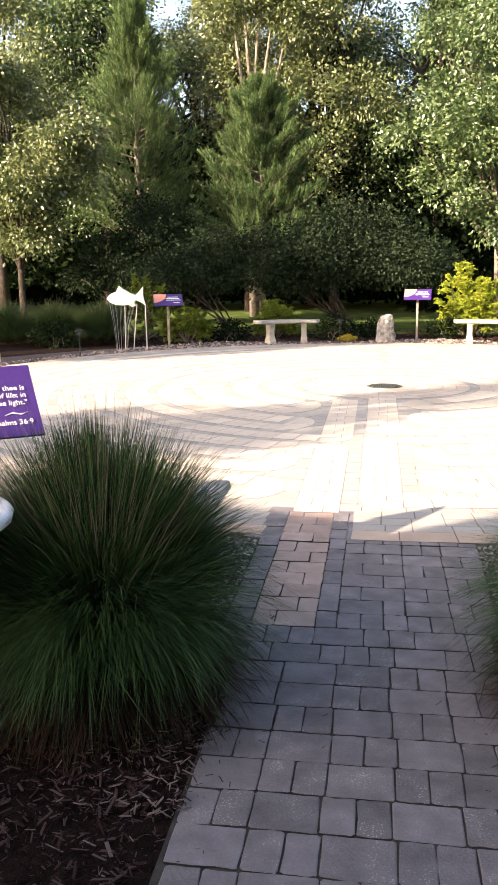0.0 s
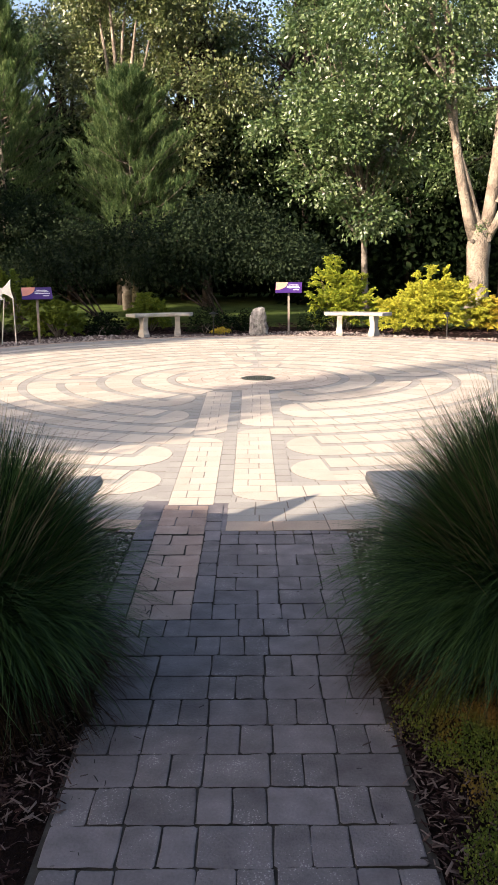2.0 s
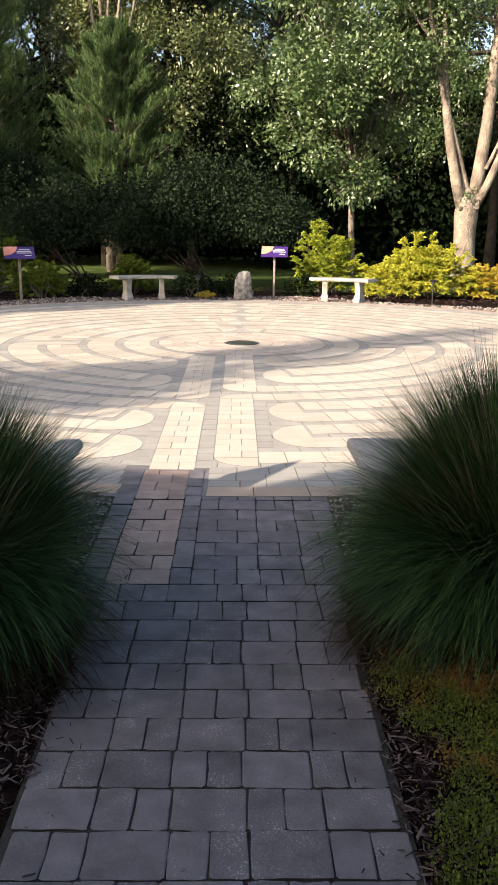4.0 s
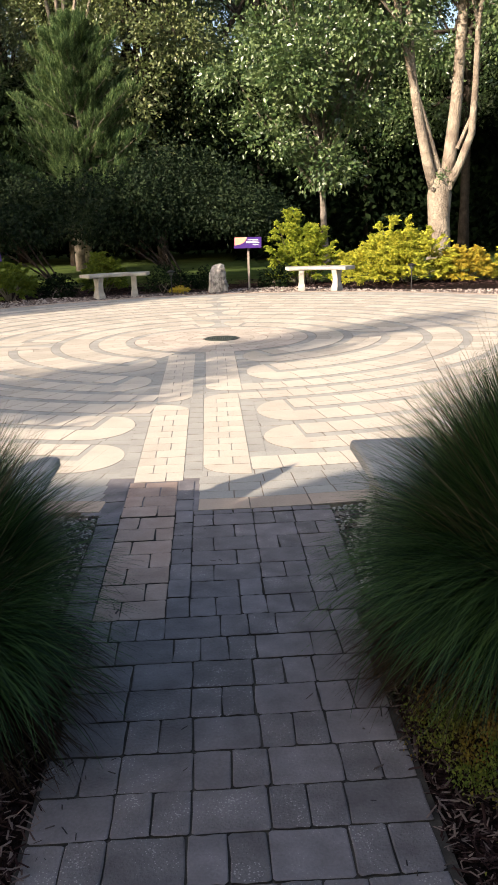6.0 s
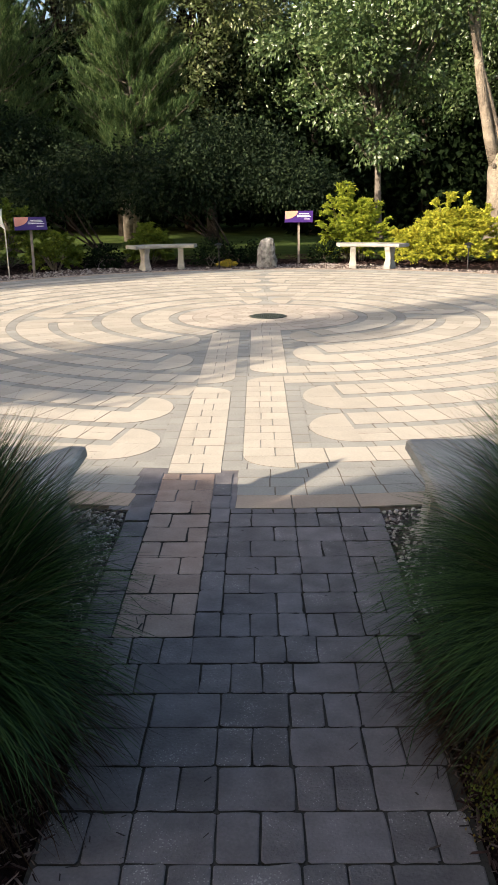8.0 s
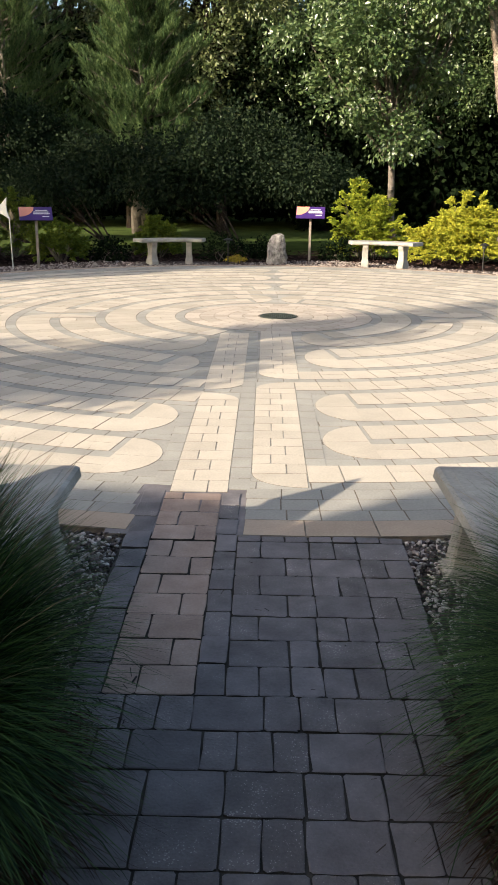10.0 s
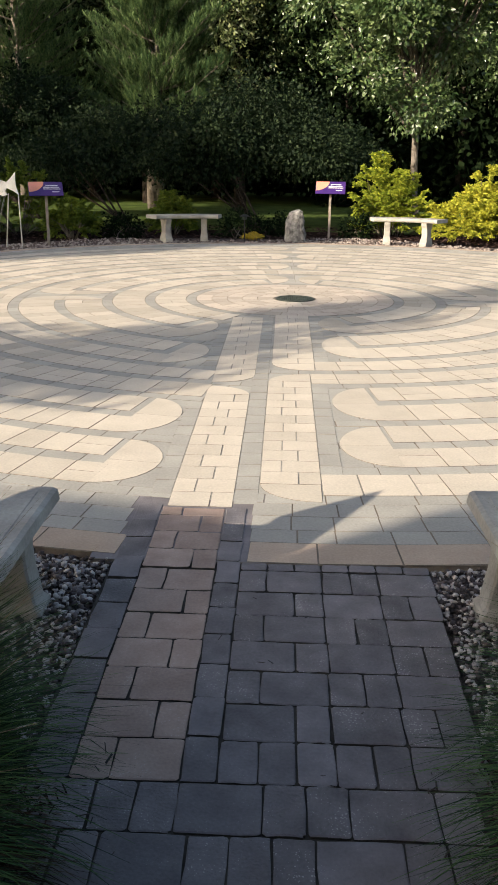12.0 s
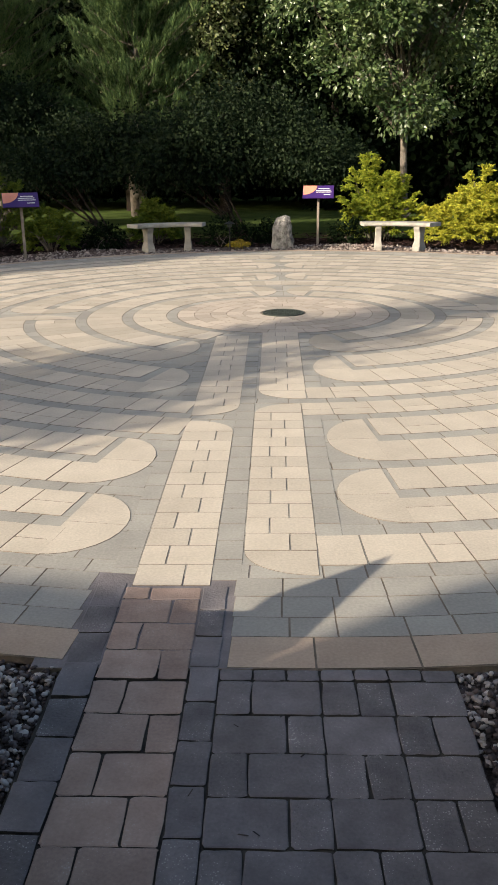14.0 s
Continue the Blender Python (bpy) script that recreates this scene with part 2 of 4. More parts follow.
def add_tube(bm, points, radii, sides=8):
    rings = []
    pts = [Vector(p) for p in points]
    for i, p in enumerate(pts):
        d = (pts[min(i + 1, len(pts) - 1)] - pts[max(i - 1, 0)]).normalized()
        a = d.cross(Vector((0.31, 0.95, 0.05))).normalized() if abs(d.y) < 0.9 else d.cross(Vector((1, 0, 0))).normalized()
        b = d.cross(a)
        rings.append([bm.verts.new(p + (a * math.cos(2 * math.pi * k / sides) + b * math.sin(2 * math.pi * k / sides)) * radii[i])
                      for k in range(sides)])
    for r0, r1 in zip(rings, rings[1:]):
        for k in range(sides):
            bm.faces.new((r0[k], r0[(k + 1) % sides], r1[(k + 1) % sides], r1[k]))
    bm.faces.new(rings[0][::-1])
    bm.faces.new(rings[-1])
    bmesh.ops.recalc_face_normals(bm, faces=bm.faces)


def box(sx, sy, sz, at=(0, 0, 0), bevel=0.0, m=None):
    bm = bmesh.new()
    bmesh.ops.create_cube(bm, size=1.0)
    for v in bm.verts:
        v.co = Vector((v.co.x * sx, v.co.y * sy, v.co.z * sz)) + Vector(at)
    if bevel:
        bmesh.ops.bevel(bm, geom=bm.edges[:], offset=bevel, segments=2, affect="EDGES", profile=0.6)
    if m is not None:
        bm.transform(m)
    return bm


def lathe(profile, sides=28):
    bm = bmesh.new()
    rings = [[bm.verts.new((r * math.cos(2 * math.pi * k / sides), r * math.sin(2 * math.pi * k / sides), z)) for k in range(sides)]
             for r, z in profile]
    for a, b in zip(rings, rings[1:]):
        for k in range(sides):
            bm.faces.new((a[k], a[(k + 1) % sides], b[(k + 1) % sides], b[k]))
    bm.faces.new(rings[0][::-1])
    bm.faces.new(rings[-1])
    return bm


def slab_arrays(poly, top, depth=0.03, chamfer=0.0045):
    """A paver: the outline poly (counter-clockwise, 2D), chamfered at its top edge."""
    p = np.asarray(poly, float)
    c = p.mean(0)
    d = p - c
    inner = c + d * (1 - chamfer / np.maximum(np.linalg.norm(d, axis=1, keepdims=True), 0.02) * 1.3)
    n = len(p)
    v = np.vstack([np.c_[p, np.full(n, top - depth)], np.c_[p, np.full(n, top - chamfer * 0.6)], np.c_[inner, np.full(n, top)]])
    f = []
    for i in range(n):
        j = (i + 1) % n
        f.append((i, j, n + j, n + i))
        f.append((n + i, n + j, 2 * n + j, 2 * n + i))
    return v, f, tuple(range(2 * n, 3 * n))


def slab_mesh(name, poly, top, mat, chamfer=0.0045):
    v, f, cap = slab_arrays(poly, top, chamfer=chamfer)
    me = mesh_from(name, v, f + [cap], mat)
    me.materials.append(M_SAND if chamfer > 0.002 else M_JOINT)      # sides are caked with joint sand
    me.polygons.foreach_set("material_index", ([1, 0] if chamfer > 0.002 else [1, 1]) * (len(f) // 2) + [0])
    return me


def joined_slabs(name, polys, tops, mat):
    verts, faces, slots, n = [], [], [], 0
    for p, top in zip(polys, tops):
        v, f, cap = slab_arrays(p, top, chamfer=0.0012)
        verts.extend(v.tolist())
        faces.extend(tuple(i + n for i in q) for q in f)
        faces.append(tuple(i + n for i in cap))
        slots.extend([1] * len(f) + [0])
        n += len(v)
    me = mesh_from(name, verts, faces, mat)
    me.materials.append(M_JOINT)
    me.polygons.foreach_set("material_index", slots)
    return me


def frames_from(d):
    """For unit vectors d (n, 3): two vectors square to each."""
    up = np.tile(np.array([0.0, 0.0, 1.0]), (len(d), 1))
    up[np.abs(d[:, 2]) > 0.95] = (1, 0, 0)
    a = np.cross(d, up)
    a /= np.linalg.norm(a, axis=1, keepdims=True)
    return a, np.cross(a, d)


def leaf_soup(name, at, out, size, mat, wide=0.6, droop=0.35, loose=0.55):
    """Folded leaves at the places 'at', pointing along 'out', of lengths 'size'."""
    n = len(at)
    d = out + rng.normal(0, loose, (n, 3))
    d[:, 2] -= droop
    d /= np.linalg.norm(d, axis=1, keepdims=True)
    a, b = frames_from(d)
    roll = rng.uniform(0, 2 * math.pi, (n, 1))
    a, b = a * np.cos(roll) + b * np.sin(roll), b * np.cos(roll) - a * np.sin(roll)
    s = size[:, None]
    base = at
    left = at + d * s * 0.45 + a * s * wide * 0.5 + b * s * 0.12
    right = at + d * s * 0.45 - a * s * wide * 0.5 + b * s * 0.12
    tip = at + d * s
    v = np.stack([base, left, tip, right], 1).reshape(-1, 3)
    i = np.arange(n)[:, None] * 4
    f = np.concatenate([i + np.array([[0, 2, 1]]), i + np.array([[0, 3, 2]])])
    return soup(name, v, f, mat)


def crown_points(blobs, n, per=22, spread=0.22, shell=0.55):
    """Leaf places in sprigs through the outer parts of ellipsoids (x, y, z, rx, ry, rz)."""
    w = np.array([b[3] * b[4] + b[4] * b[5] for b in blobs])
    pick = rng.choice(len(blobs), size=max(1, n // per), p=w / w.sum())
    d = rng.normal(size=(len(pick), 3))
    d /= np.linalg.norm(d, axis=1, keepdims=True)
    r = shell + (1.06 - shell) * rng.random(len(pick)) ** 0.7
    bl = np.array(blobs)[pick]
    c = bl[:, :3] + bl[:, 3:] * d * r[:, None]
    at = np.repeat(c, per, 0) + rng.normal(0, spread, (len(c) * per, 3)) * (1, 1, 0.75)
    return at, np.repeat(d, per, 0)


def boughs(centre, radii, n, low, high, seed):
    """Leafy boughs scattered through an ellipsoid, thicker towards its outside."""
    r = random.Random(seed)
    out = []
    while len(out) < n:
        d = Vector((r.gauss(0, 1), r.gauss(0, 1), r.gauss(0, 1))).normalized()
        k = r.uniform(0.35, 1.0) ** 0.6
        s = r.uniform(low, high)
        out.append((centre[0] + radii[0] * d.x * k, centre[1] + radii[1] * d.y * k, centre[2] + radii[2] * d.z * k, s * r.uniform(0.9, 1.5), s, s * r.uniform(0.5, 0.8)))
    return out


def curve_points(a, b, n=6, bend=0.15, seed=0):
    r = random.Random(seed)
    a, b = Vector(a), Vector(b)
    mid = (a + b) / 2 + Vector((r.uniform(-bend, bend), r.uniform(-bend, bend), r.uniform(0, bend)))
    return [a * (1 - t) ** 2 + mid * 2 * t * (1 - t) + b * t * t for t in [i / (n - 1) for i in range(n)]]


def broadleaf(name, label, base, trunk, blobs, leaves, size, mat, bark, radius, stems=1, category="tree", per=22, spread=0.24, seed=1, group="", sparse=0.55):
    """A tree or tall shrub: trunk(s) to the height 'trunk', a limb to each blob, a crown of leaves."""
    r = random.Random(seed)
    t = thing(name, label, category, base, group=group)
    local = [(b[0] - base[0], b[1] - base[1], b[2] - base[2], *b[3:]) for b in blobs]
    if stems == 1:
        top = Vector((r.uniform(-0.1, 0.1), r.uniform(-0.1, 0.1), trunk))
        pts = curve_points((0, 0, -0.1), top, 6, 0.12, seed)
        part("trunk", tube(pts, [radius * (1.35 - 0.35 * min(1, i)) * (1 - 0.06 * i) for i in range(6)], 10), bark, t, smooth=True)
        for i, b in enumerate(local):
            start = pts[3 + i % 3]
            part("limb", tube(curve_points(start, b[:3], 6, 0.3, seed + i), [radius * 0.5 * (1 - 0.15 * k) for k in range(6)], 6), bark, t, smooth=True)
    else:
        for i in range(stems):
            b = local[i % len(local)]
            a = 2 * math.pi * i / stems + r.uniform(-0.3, 0.3)
            start = (0.14 * math.cos(a), 0.14 * math.sin(a), -0.05)
            end = (b[0] + r.uniform(-0.3, 0.3) * b[3], b[1] + r.uniform(-0.3, 0.3), b[2])
            part("stem", tube(curve_points(start, end, 6, 0.15, seed + i), [radius * (1 - 0.13 * k) for k in range(6)], 6), bark, t, smooth=True)
    at, out = crown_points(local, leaves, per, spread, sparse)
    child("crown", leaf_soup("crown", at, out, size * rng.uniform(0.6, 1.25, len(at)), mat), t)
    return t


def pine(name, label, base, height, reach, mat, bark, seed=1, tufts=20, needles=40, low=0.10, length=0.15):
    r = np.random.default_rng(seed)
    t = thing(name, label, "pine tree", base)
    part("trunk", tube([(0, 0, -0.1), (0.03, 0, height * 0.5), (0, 0.02, height)], [height * 0.018, height * 0.012, 0.012], 8), bark, t, smooth=True)
    tips, ways = [], []
    levels = max(8, int(height * 3.0))
    for i in range(levels):
        f = low + (1 - low) * i / (levels - 1)
        z = height * f
        span = reach * (1 - f) ** 0.7 * (0.72 + 0.5 * r.random()) + 0.16
        for k in range(7):
            a = 2 * math.pi * (k / 7) + r.uniform(-0.4, 0.4) + i
            s = span * r.uniform(0.7, 1.15)
            end = Vector((math.cos(a) * s, math.sin(a) * s, z + s * (0.12 + 0.6 * f)))
            start = Vector((0, 0, z))
            part("branch", tube([start, (start + end) / 2 - Vector((0, 0, s * 0.08)), end], [0.02, 0.014, 0.006], 4), bark, t)
            out = Vector((math.cos(a), math.sin(a), 0.0))
            for q in range(tufts):
                w = 0.28 + 0.76 * (q + r.random()) / tufts
                flank = Vector((-math.sin(a), math.cos(a), 0)) * r.normal(0, 0.24) * s * (1.2 - w)
                tips.append(start.lerp(end, w) + flank + Vector((0, 0, r.uniform(-0.06, 0.14))))
                ways.append((out * 0.6 + flank * 0.9 + Vector((0, 0, r.uniform(0.35, 1.1)))).normalized())
    tips, ways = np.repeat(np.array(tips), needles, 0), np.repeat(np.array(ways), needles, 0)
    tips = tips + ways * r.uniform(-0.10, 0.16, (len(tips), 1))
    d = ways * 0.9 + r.normal(0, 0.5, ways.shape)
    d /= np.linalg.norm(d, axis=1, keepdims=True)
    a, _ = frames_from(d)
    s = length * r.uniform(0.6, 1.2, (len(tips), 1))
    v = np.stack([tips - a * 0.009, tips + a * 0.009, tips + d * s], 1).reshape(-1, 3)
    child("needles", soup("needles", v, np.arange(len(v)).reshape(-1, 3), mat), t)
    return t


def frond_shrub(label, base, rx, height, mat, fronds=420, leaflets=12, seed=1, leaf=0.085, humps=((0.0, 0.0, 1.0),)):
    """A low conifer shrub: plumes of small sprays in bunches over a lumpy dome; humps are (x, y, share of the height)."""
    r = np.random.default_rng(seed)
    t = thing("golden_shrub", label, "shrub", base)
    at, ways = [], []
    bunches = fronds * 2 // 3
    for i in range(bunches):
        hx, hy, hs = humps[i % len(humps)]
        a = r.uniform(0, 2 * math.pi)
        e = math.asin(min(1.0, r.random() ** 0.8))
        k = r.uniform(0.62, 1.04)
        out = Vector((math.cos(a) * math.cos(e), math.sin(a) * math.cos(e), math.sin(e)))
        wide = rx * (1.0 if len(humps) == 1 else 0.72)
        end = Vector((hx + out.x * wide * k, hy + out.y * wide * k, max(0.1, height * hs * (0.10 + 0.86 * k * out.z))))
        start = Vector((hx * 0.5 + out.x * 0.1, hy * 0.5 + out.y * 0.1, 0.0))
        if i % max(1, bunches // 14) == 0:
            part("stem", tube([start, start.lerp(end, 0.5) + Vector((0, 0, 0.08)), end], [0.014, 0.010, 0.004], 4), M_BARK, t)
        side = Vector((-math.sin(a), math.cos(a), 0))
        for s in range(5):
            way = (out * 0.8 + side * r.normal(0, 0.7) + Vector((0, 0, r.uniform(-0.1, 0.9)))).normalized()
            plume = r.uniform(0.17, 0.28) * (0.55 + 0.45 * min(1.0, rx))
            flank = way.cross(Vector((r.normal(0, 0.3), r.normal(0, 0.3), 1.0))).normalized()
            root = end - way * plume * 0.35
            for q in range(leaflets):
                w = q / leaflets
                p = root + way * plume * w + Vector((0, 0, -0.34 * plume * w ** 2.5)) + Vector(r.normal(0, 0.006, 3))
                hand = flank * (1 if q % 2 else -1)
                at.append(p)
                ways.append((way * (0.55 + 0.5 * w) + hand * (1.0 - 0.7 * w) - Vector((0, 0, 0.8 * w))).normalized())
    at, ways = np.array(at), np.array(ways)
    child("foliage", leaf_soup("foliage", at, ways, leaf * r.uniform(0.6, 1.15, len(at)), mat, wide=0.30, droop=0.12, loose=0.2), t)
    return t


# ---- ground ----
def sheet(name, poly, z, mat, label, category, kind="structure"):
    me = mesh_from(name, [(x, y, z) for x, y in poly], [tuple(range(len(poly)))], mat)
    return tagged(new(name, me), label, category, kind=kind)


def ring_points(r, n=96, a0=0.0, a1=2 * math.pi):
    return [(r * math.cos(a0 + (a1 - a0) * i / n), r * math.sin(a0 + (a1 - a0) * i / n)) for i in range(n)]


sheet("ground", [(-600, -600), (600, -600), (600, 600), (-600, 600)], -0.09, M_LAWN, "dark green lawn in shade under the trees", "lawn")
R_OUT = 6.26
bed = [(7.6 * math.cos(a) * (1 + 0.05 * math.sin(5 * a)), 7.6 * math.sin(a) * (1 + 0.05 * math.sin(3 * a + 1))) for a in [2 * math.pi * i / 120 for i in range(120)]]
sheet("gravel_ground", bed, -0.05, M_GRAVEL_BED, "grey gravel bed round the paved circle", "gravel bed")
outer = [(x * 1.42, y * 1.30) for x, y in bed]
sheet("planting_bed", outer, -0.07, M_MULCH, "dark mulched planting bed behind the gravel", "planting bed")
for name, poly in (("mulch_bed_west", [(-4.5, -12.5), (-0.60, -12.5), (-0.60, -7.44), (-0.72, -7.40), (-1.5, -7.15), (-4.5, -6.6)]),
                   ("mulch_bed_east", [(0.34, -12.5), (4.5, -12.5), (4.5, -6.6), (1.4, -7.2), (0.40, -7.45), (0.36, -7.6)])):
    sheet(name, poly, -0.022, M_MULCH, "dark brown shredded bark mulch beside the path", "mulch bed")


# ---- the paved circle ----
def pol(r, a):
    """a: angle from the near axis, to the east."""
    return (r * math.sin(a), -r * math.cos(a))


RINGS = [5.63, 5.26, 4.88, 4.49, 4.07, 3.65, 3.28, 2.90, 2.45, 1.97, 1.53, 1.10]
HALF = 0.052
GAP = 0.0026
plaza = thing("paved_labyrinth", "round labyrinth of tan pavers with grey paver lines", "labyrinth paving", kind="structure")
child("sand_base", mesh_from("sand_base", [(x, y, -0.0022) for x, y in ring_points(R_OUT + 0.002, 128)], [tuple(range(128))], M_JOINT), plaza, "brown dust in the joints")

tan_polys, line_polys = [], []


def is_near(a, r):
    a = (a + math.pi) % (2 * math.pi) - math.pi
    return abs(a) * r < 1.75 and abs(a) < 1.0 and r > 2.2


def arc_cell(r0, r1, a0, a1, g=GAP):
    """One paver of a curved course: its radial joints are open, those along the course nearly shut."""
    rm = (r0 + r1) / 2
    da, gr = g * rng.uniform(0.35, 1.15) / rm, min(g, 0.0011)
    n = 2 if (a1 - a0) * rm > 0.1 and r1 < 2.6 else 1
    o = [pol(r1 - gr, a0 + da + (a1 - a0 - 2 * da) * i / n) for i in range(n + 1)]
    i_ = [pol(r0 + gr, a0 + da + (a1 - a0 - 2 * da) * i / n) for i in range(n + 1)]
    return o + i_[::-1]


def lay(name, poly, top, mat, pool, near):
    """A piece as an object of its own near the entrance, else into the pool of its kind."""
    top += rng.normal(0, 0.00015)
    if near:
        child(name, slab_mesh(name, poly, top, mat, 0.0012), plaza)
    else:
        pool.append((poly, top))


def lay_arc(name, r0, r1, a0, a1, step, top, mat, pool, split=0.0):
    n = max(1, round((a1 - a0) * (r0 + r1) / 2 / step))
    edges = [a0 + (a1 - a0) * i / n for i in range(n + 1)]
    for i in range(1, n):
        edges[i] += rng.uniform(-0.16, 0.16) * (a1 - a0) / n
    for b0, b1 in zip(edges, edges[1:]):
        mid = (b0 + b1) / 2
        near = is_near(mid, (r0 + r1) / 2)
        g = GAP if near else GAP * 0.5
        if rng.random() < split:
            rs = r0 + (r1 - r0) * rng.uniform(0.4, 0.6)
            lay(name, arc_cell(r0, rs, b0, b1, g), top, mat, pool, near)
            lay(name, arc_cell(rs, r1, b0, b1, g), top, mat, pool, near)
        else:
            lay(name, arc_cell(r0, r1, b0, b1, g), top, mat, pool, near)


# grey lines, all round
for r in RINGS:
    turn = rng.uniform(0, 6)
    lay_arc("grey_paver", r - HALF, r + HALF, turn, turn + 2 * math.pi, 0.21, -0.0004, M_LINE, line_polys)
# grey border outside the outermost circuit
for r0, r1 in ((5.682, 5.82), (5.82, 5.96), (5.96, 6.082)):
    lay_arc("grey_paver", r0, r1, -0.224 / r0, 2 * math.pi - 0.729 / r0, 0.185, 0.0, M_LINE, line_polys)
edge_polys, centre_polys = [], []
# tan edging course, open where the path comes in
lay_arc("edging_stone", 6.085, R_OUT, -0.228 / 6.18, 2 * math.pi - 0.722 / 6.18, 0.309, 0.001, M_EDGE, edge_polys)

# which circuits turn back at which axis (1 is outermost)
WEST, EAST, FAR = ((2, 3), (5, 6), (8, 9)), ((3, 4), (6, 7), (9, 10)), ((1, 2), (4, 5), (7, 8), (10, 11))
NEAR_W, NEAR_E = ((1, 2), (3, 4), (7, 8), (9, 10)), ((2, 3), (4, 5), (8, 9), (10, 11))
REACH = 0.27
XW, XE = -0.70, 0.20


def limit(circuit, axis, side, r):
    """The angle at which a circuit's straight part ends at an axis, coming from that side."""
    if axis == "near":
        if side < 0:
            return -math.asin((0.70 + REACH if any(circuit in p for p in NEAR_W) else 0.59) / r)
        return math.asin((0.20 + REACH if any(circuit in p for p in NEAR_E) else (0.12 if circuit == 7 else 0.08)) / r)
    base, pairs = {"west": (-math.pi / 2, WEST), "east": (math.pi / 2, EAST), "far": (math.pi, FAR)}[axis]
    return base + side * (0.06 + REACH) / r if any(circuit in p for p in pairs) else base


for c in range(1, 12):
    r0, r1 = RINGS[c] + HALF, RINGS[c - 1] - HALF
    r = (r0 + r1) / 2
    for a0, a1 in ((limit(c, "near", 1, r), limit(c, "east", -1, r)), (limit(c, "east", 1, r), limit(c, "far", -1, r)),
                   (limit(c, "far", 1, r) - 2 * math.pi, limit(c, "west", -1, r)), (limit(c, "west", 1, r), limit(c, "near", -1, r))):
        lay_arc("tan_paver", r0, r1, a0, a1, 0.2, 0.0012, M_TAN, tan_polys, split=0.3)


def turn_cap(pair, a_end, sign):
    """The rounded end that joins two circuits, from the angle a_end on."""
    r0, r1 = RINGS[pair[1]] + HALF, RINGS[pair[0] - 1] - HALF
    rm, h = (r0 + r1) / 2, (r1 - r0) / 2
    cuts = (-90, 0, 90)
    for lo, hi in zip(cuts, cuts[1:]):
        arc = [radians(lo + (hi - lo) * i / 7) for i in range(8)]
        pts = []
        for p in arc:
            rr = rm + (h - GAP) * math.sin(p)
            pts.append(pol(rr, a_end + sign * (REACH * math.cos(p) + GAP) / rm))
        poly = pts + [pol(rm + (-0.0006 if lo == -90 else 0.0006), a_end + sign * GAP / rm)]
        area = sum(x0 * y1 - x1 * y0 for (x0, y0), (x1, y1) in zip(poly, poly[1:] + poly[:1]))
        lay("tan_paver", poly if area > 0 else poly[::-1], 0.0012, M_TAN, tan_polys, is_near(a_end, rm))


for pairs, axis, side in ((NEAR_W, "near", -1), (NEAR_E, "near", 1), (WEST, "west", -1), (WEST, "west", 1), (EAST, "east", -1), (EAST, "east", 1),
                          (FAR, "far", -1), (FAR, "far", 1)):
    for p in pairs:
        rm = RINGS[p[0]]
        turn_cap(p, limit(p[0], axis, side, rm), -side)

# grey fill under the turns, beside the axes
for base, w0, w1 in ((0.0, -1.05, 0.55), (-math.pi / 2, -0.36, 0.36), (math.pi / 2, -0.36, 0.36), (math.pi, -0.36, 0.36)):
    for c in range(1, 12):
        r0, r1 = RINGS[c] + HALF, RINGS[c - 1] - HALF
        r = (r0 + r1) / 2
        lay_arc("grey_paver", r0, r1, base + math.asin(max(-0.95, w0 / r)), base + math.asin(min(0.95, w1 / r)), 0.2, -0.0012, M_LINE, line_polys)


def column(x0, x1, y0, y1, mat, pool, name, corner=None, top=0.0012, row=0.165):
    """A strip of pavers in courses, two to a course, staggered; corner rounds one corner off: 'ne', 'se', 'nw', 'sw'."""
    w, t = (x1 - x0) * 0.92, 0.21
    if corner:
        q = [(math.sin(radians(11.25 * j)), math.cos(radians(11.25 * j))) for j in range(9)]
        if corner[0] == "n":
            c, d = y1 - t, y1
            y1 = c
        else:
            c, d = y0, y0 + t
            y0 = d
        a, b, c, d = x0 + GAP, x1 - GAP, c + GAP, d - GAP
        h = d - c
        poly = {"ne": [(a, c), (b, c)] + [(b - w + w * sx, c + h * cy) for sx, cy in q[::-1]] + [(a, d)],
                "nw": [(a, c), (b, c), (b, d)] + [(a + w - w * sx, c + h * cy) for sx, cy in q],
                "sw": [(b, c), (b, d), (a, d)] + [(a + w - w * sx, d - h * cy) for sx, cy in q[::-1]],
                "se": [(a, d), (a, c)] + [(b - w + w * sx, d - h * cy) for sx, cy in q]}[corner]
        lay(name, poly, top, mat, pool, c < -2.2)
    n = max(1, round((y1 - y0) / row))
    h = (y1 - y0) / n
    for i in range(n):
        f = (0.36 if i % 2 else 0.64) + rng.uniform(-0.03, 0.03)
        xs = [x0, x0 + (x1 - x0) * f, x1]
        for k in range(2):
            a, b, c, d = xs[k] + GAP * (0.4 + 0.6 * k), xs[k + 1] - GAP * (1 - 0.6 * k), y0 + i * h + 0.0007, y0 + (i + 1) * h - 0.0007
            lay(name, [(a, c), (b, c), (b, d), (a, d)], top, mat, pool, y0 < -2.2)


column(-0.595, -0.315, -5.74, -3.70, M_TAN, tan_polys, "tan_paver", "ne")
column(-0.205, 0.08, -4.50, -3.335, M_TAN, tan_polys, "tan_paver", "nw")
column(-0.205, 0.08, -5.66, -4.50, M_TAN, tan_polys, "tan_paver", "sw")
column(-0.585, -0.30, -3.60, -1.16, M_TAN, tan_polys, "tan_paver", "se")
column(-0.19, 0.12, -3.23, -1.02, M_TAN, tan_polys, "tan_paver", "sw")


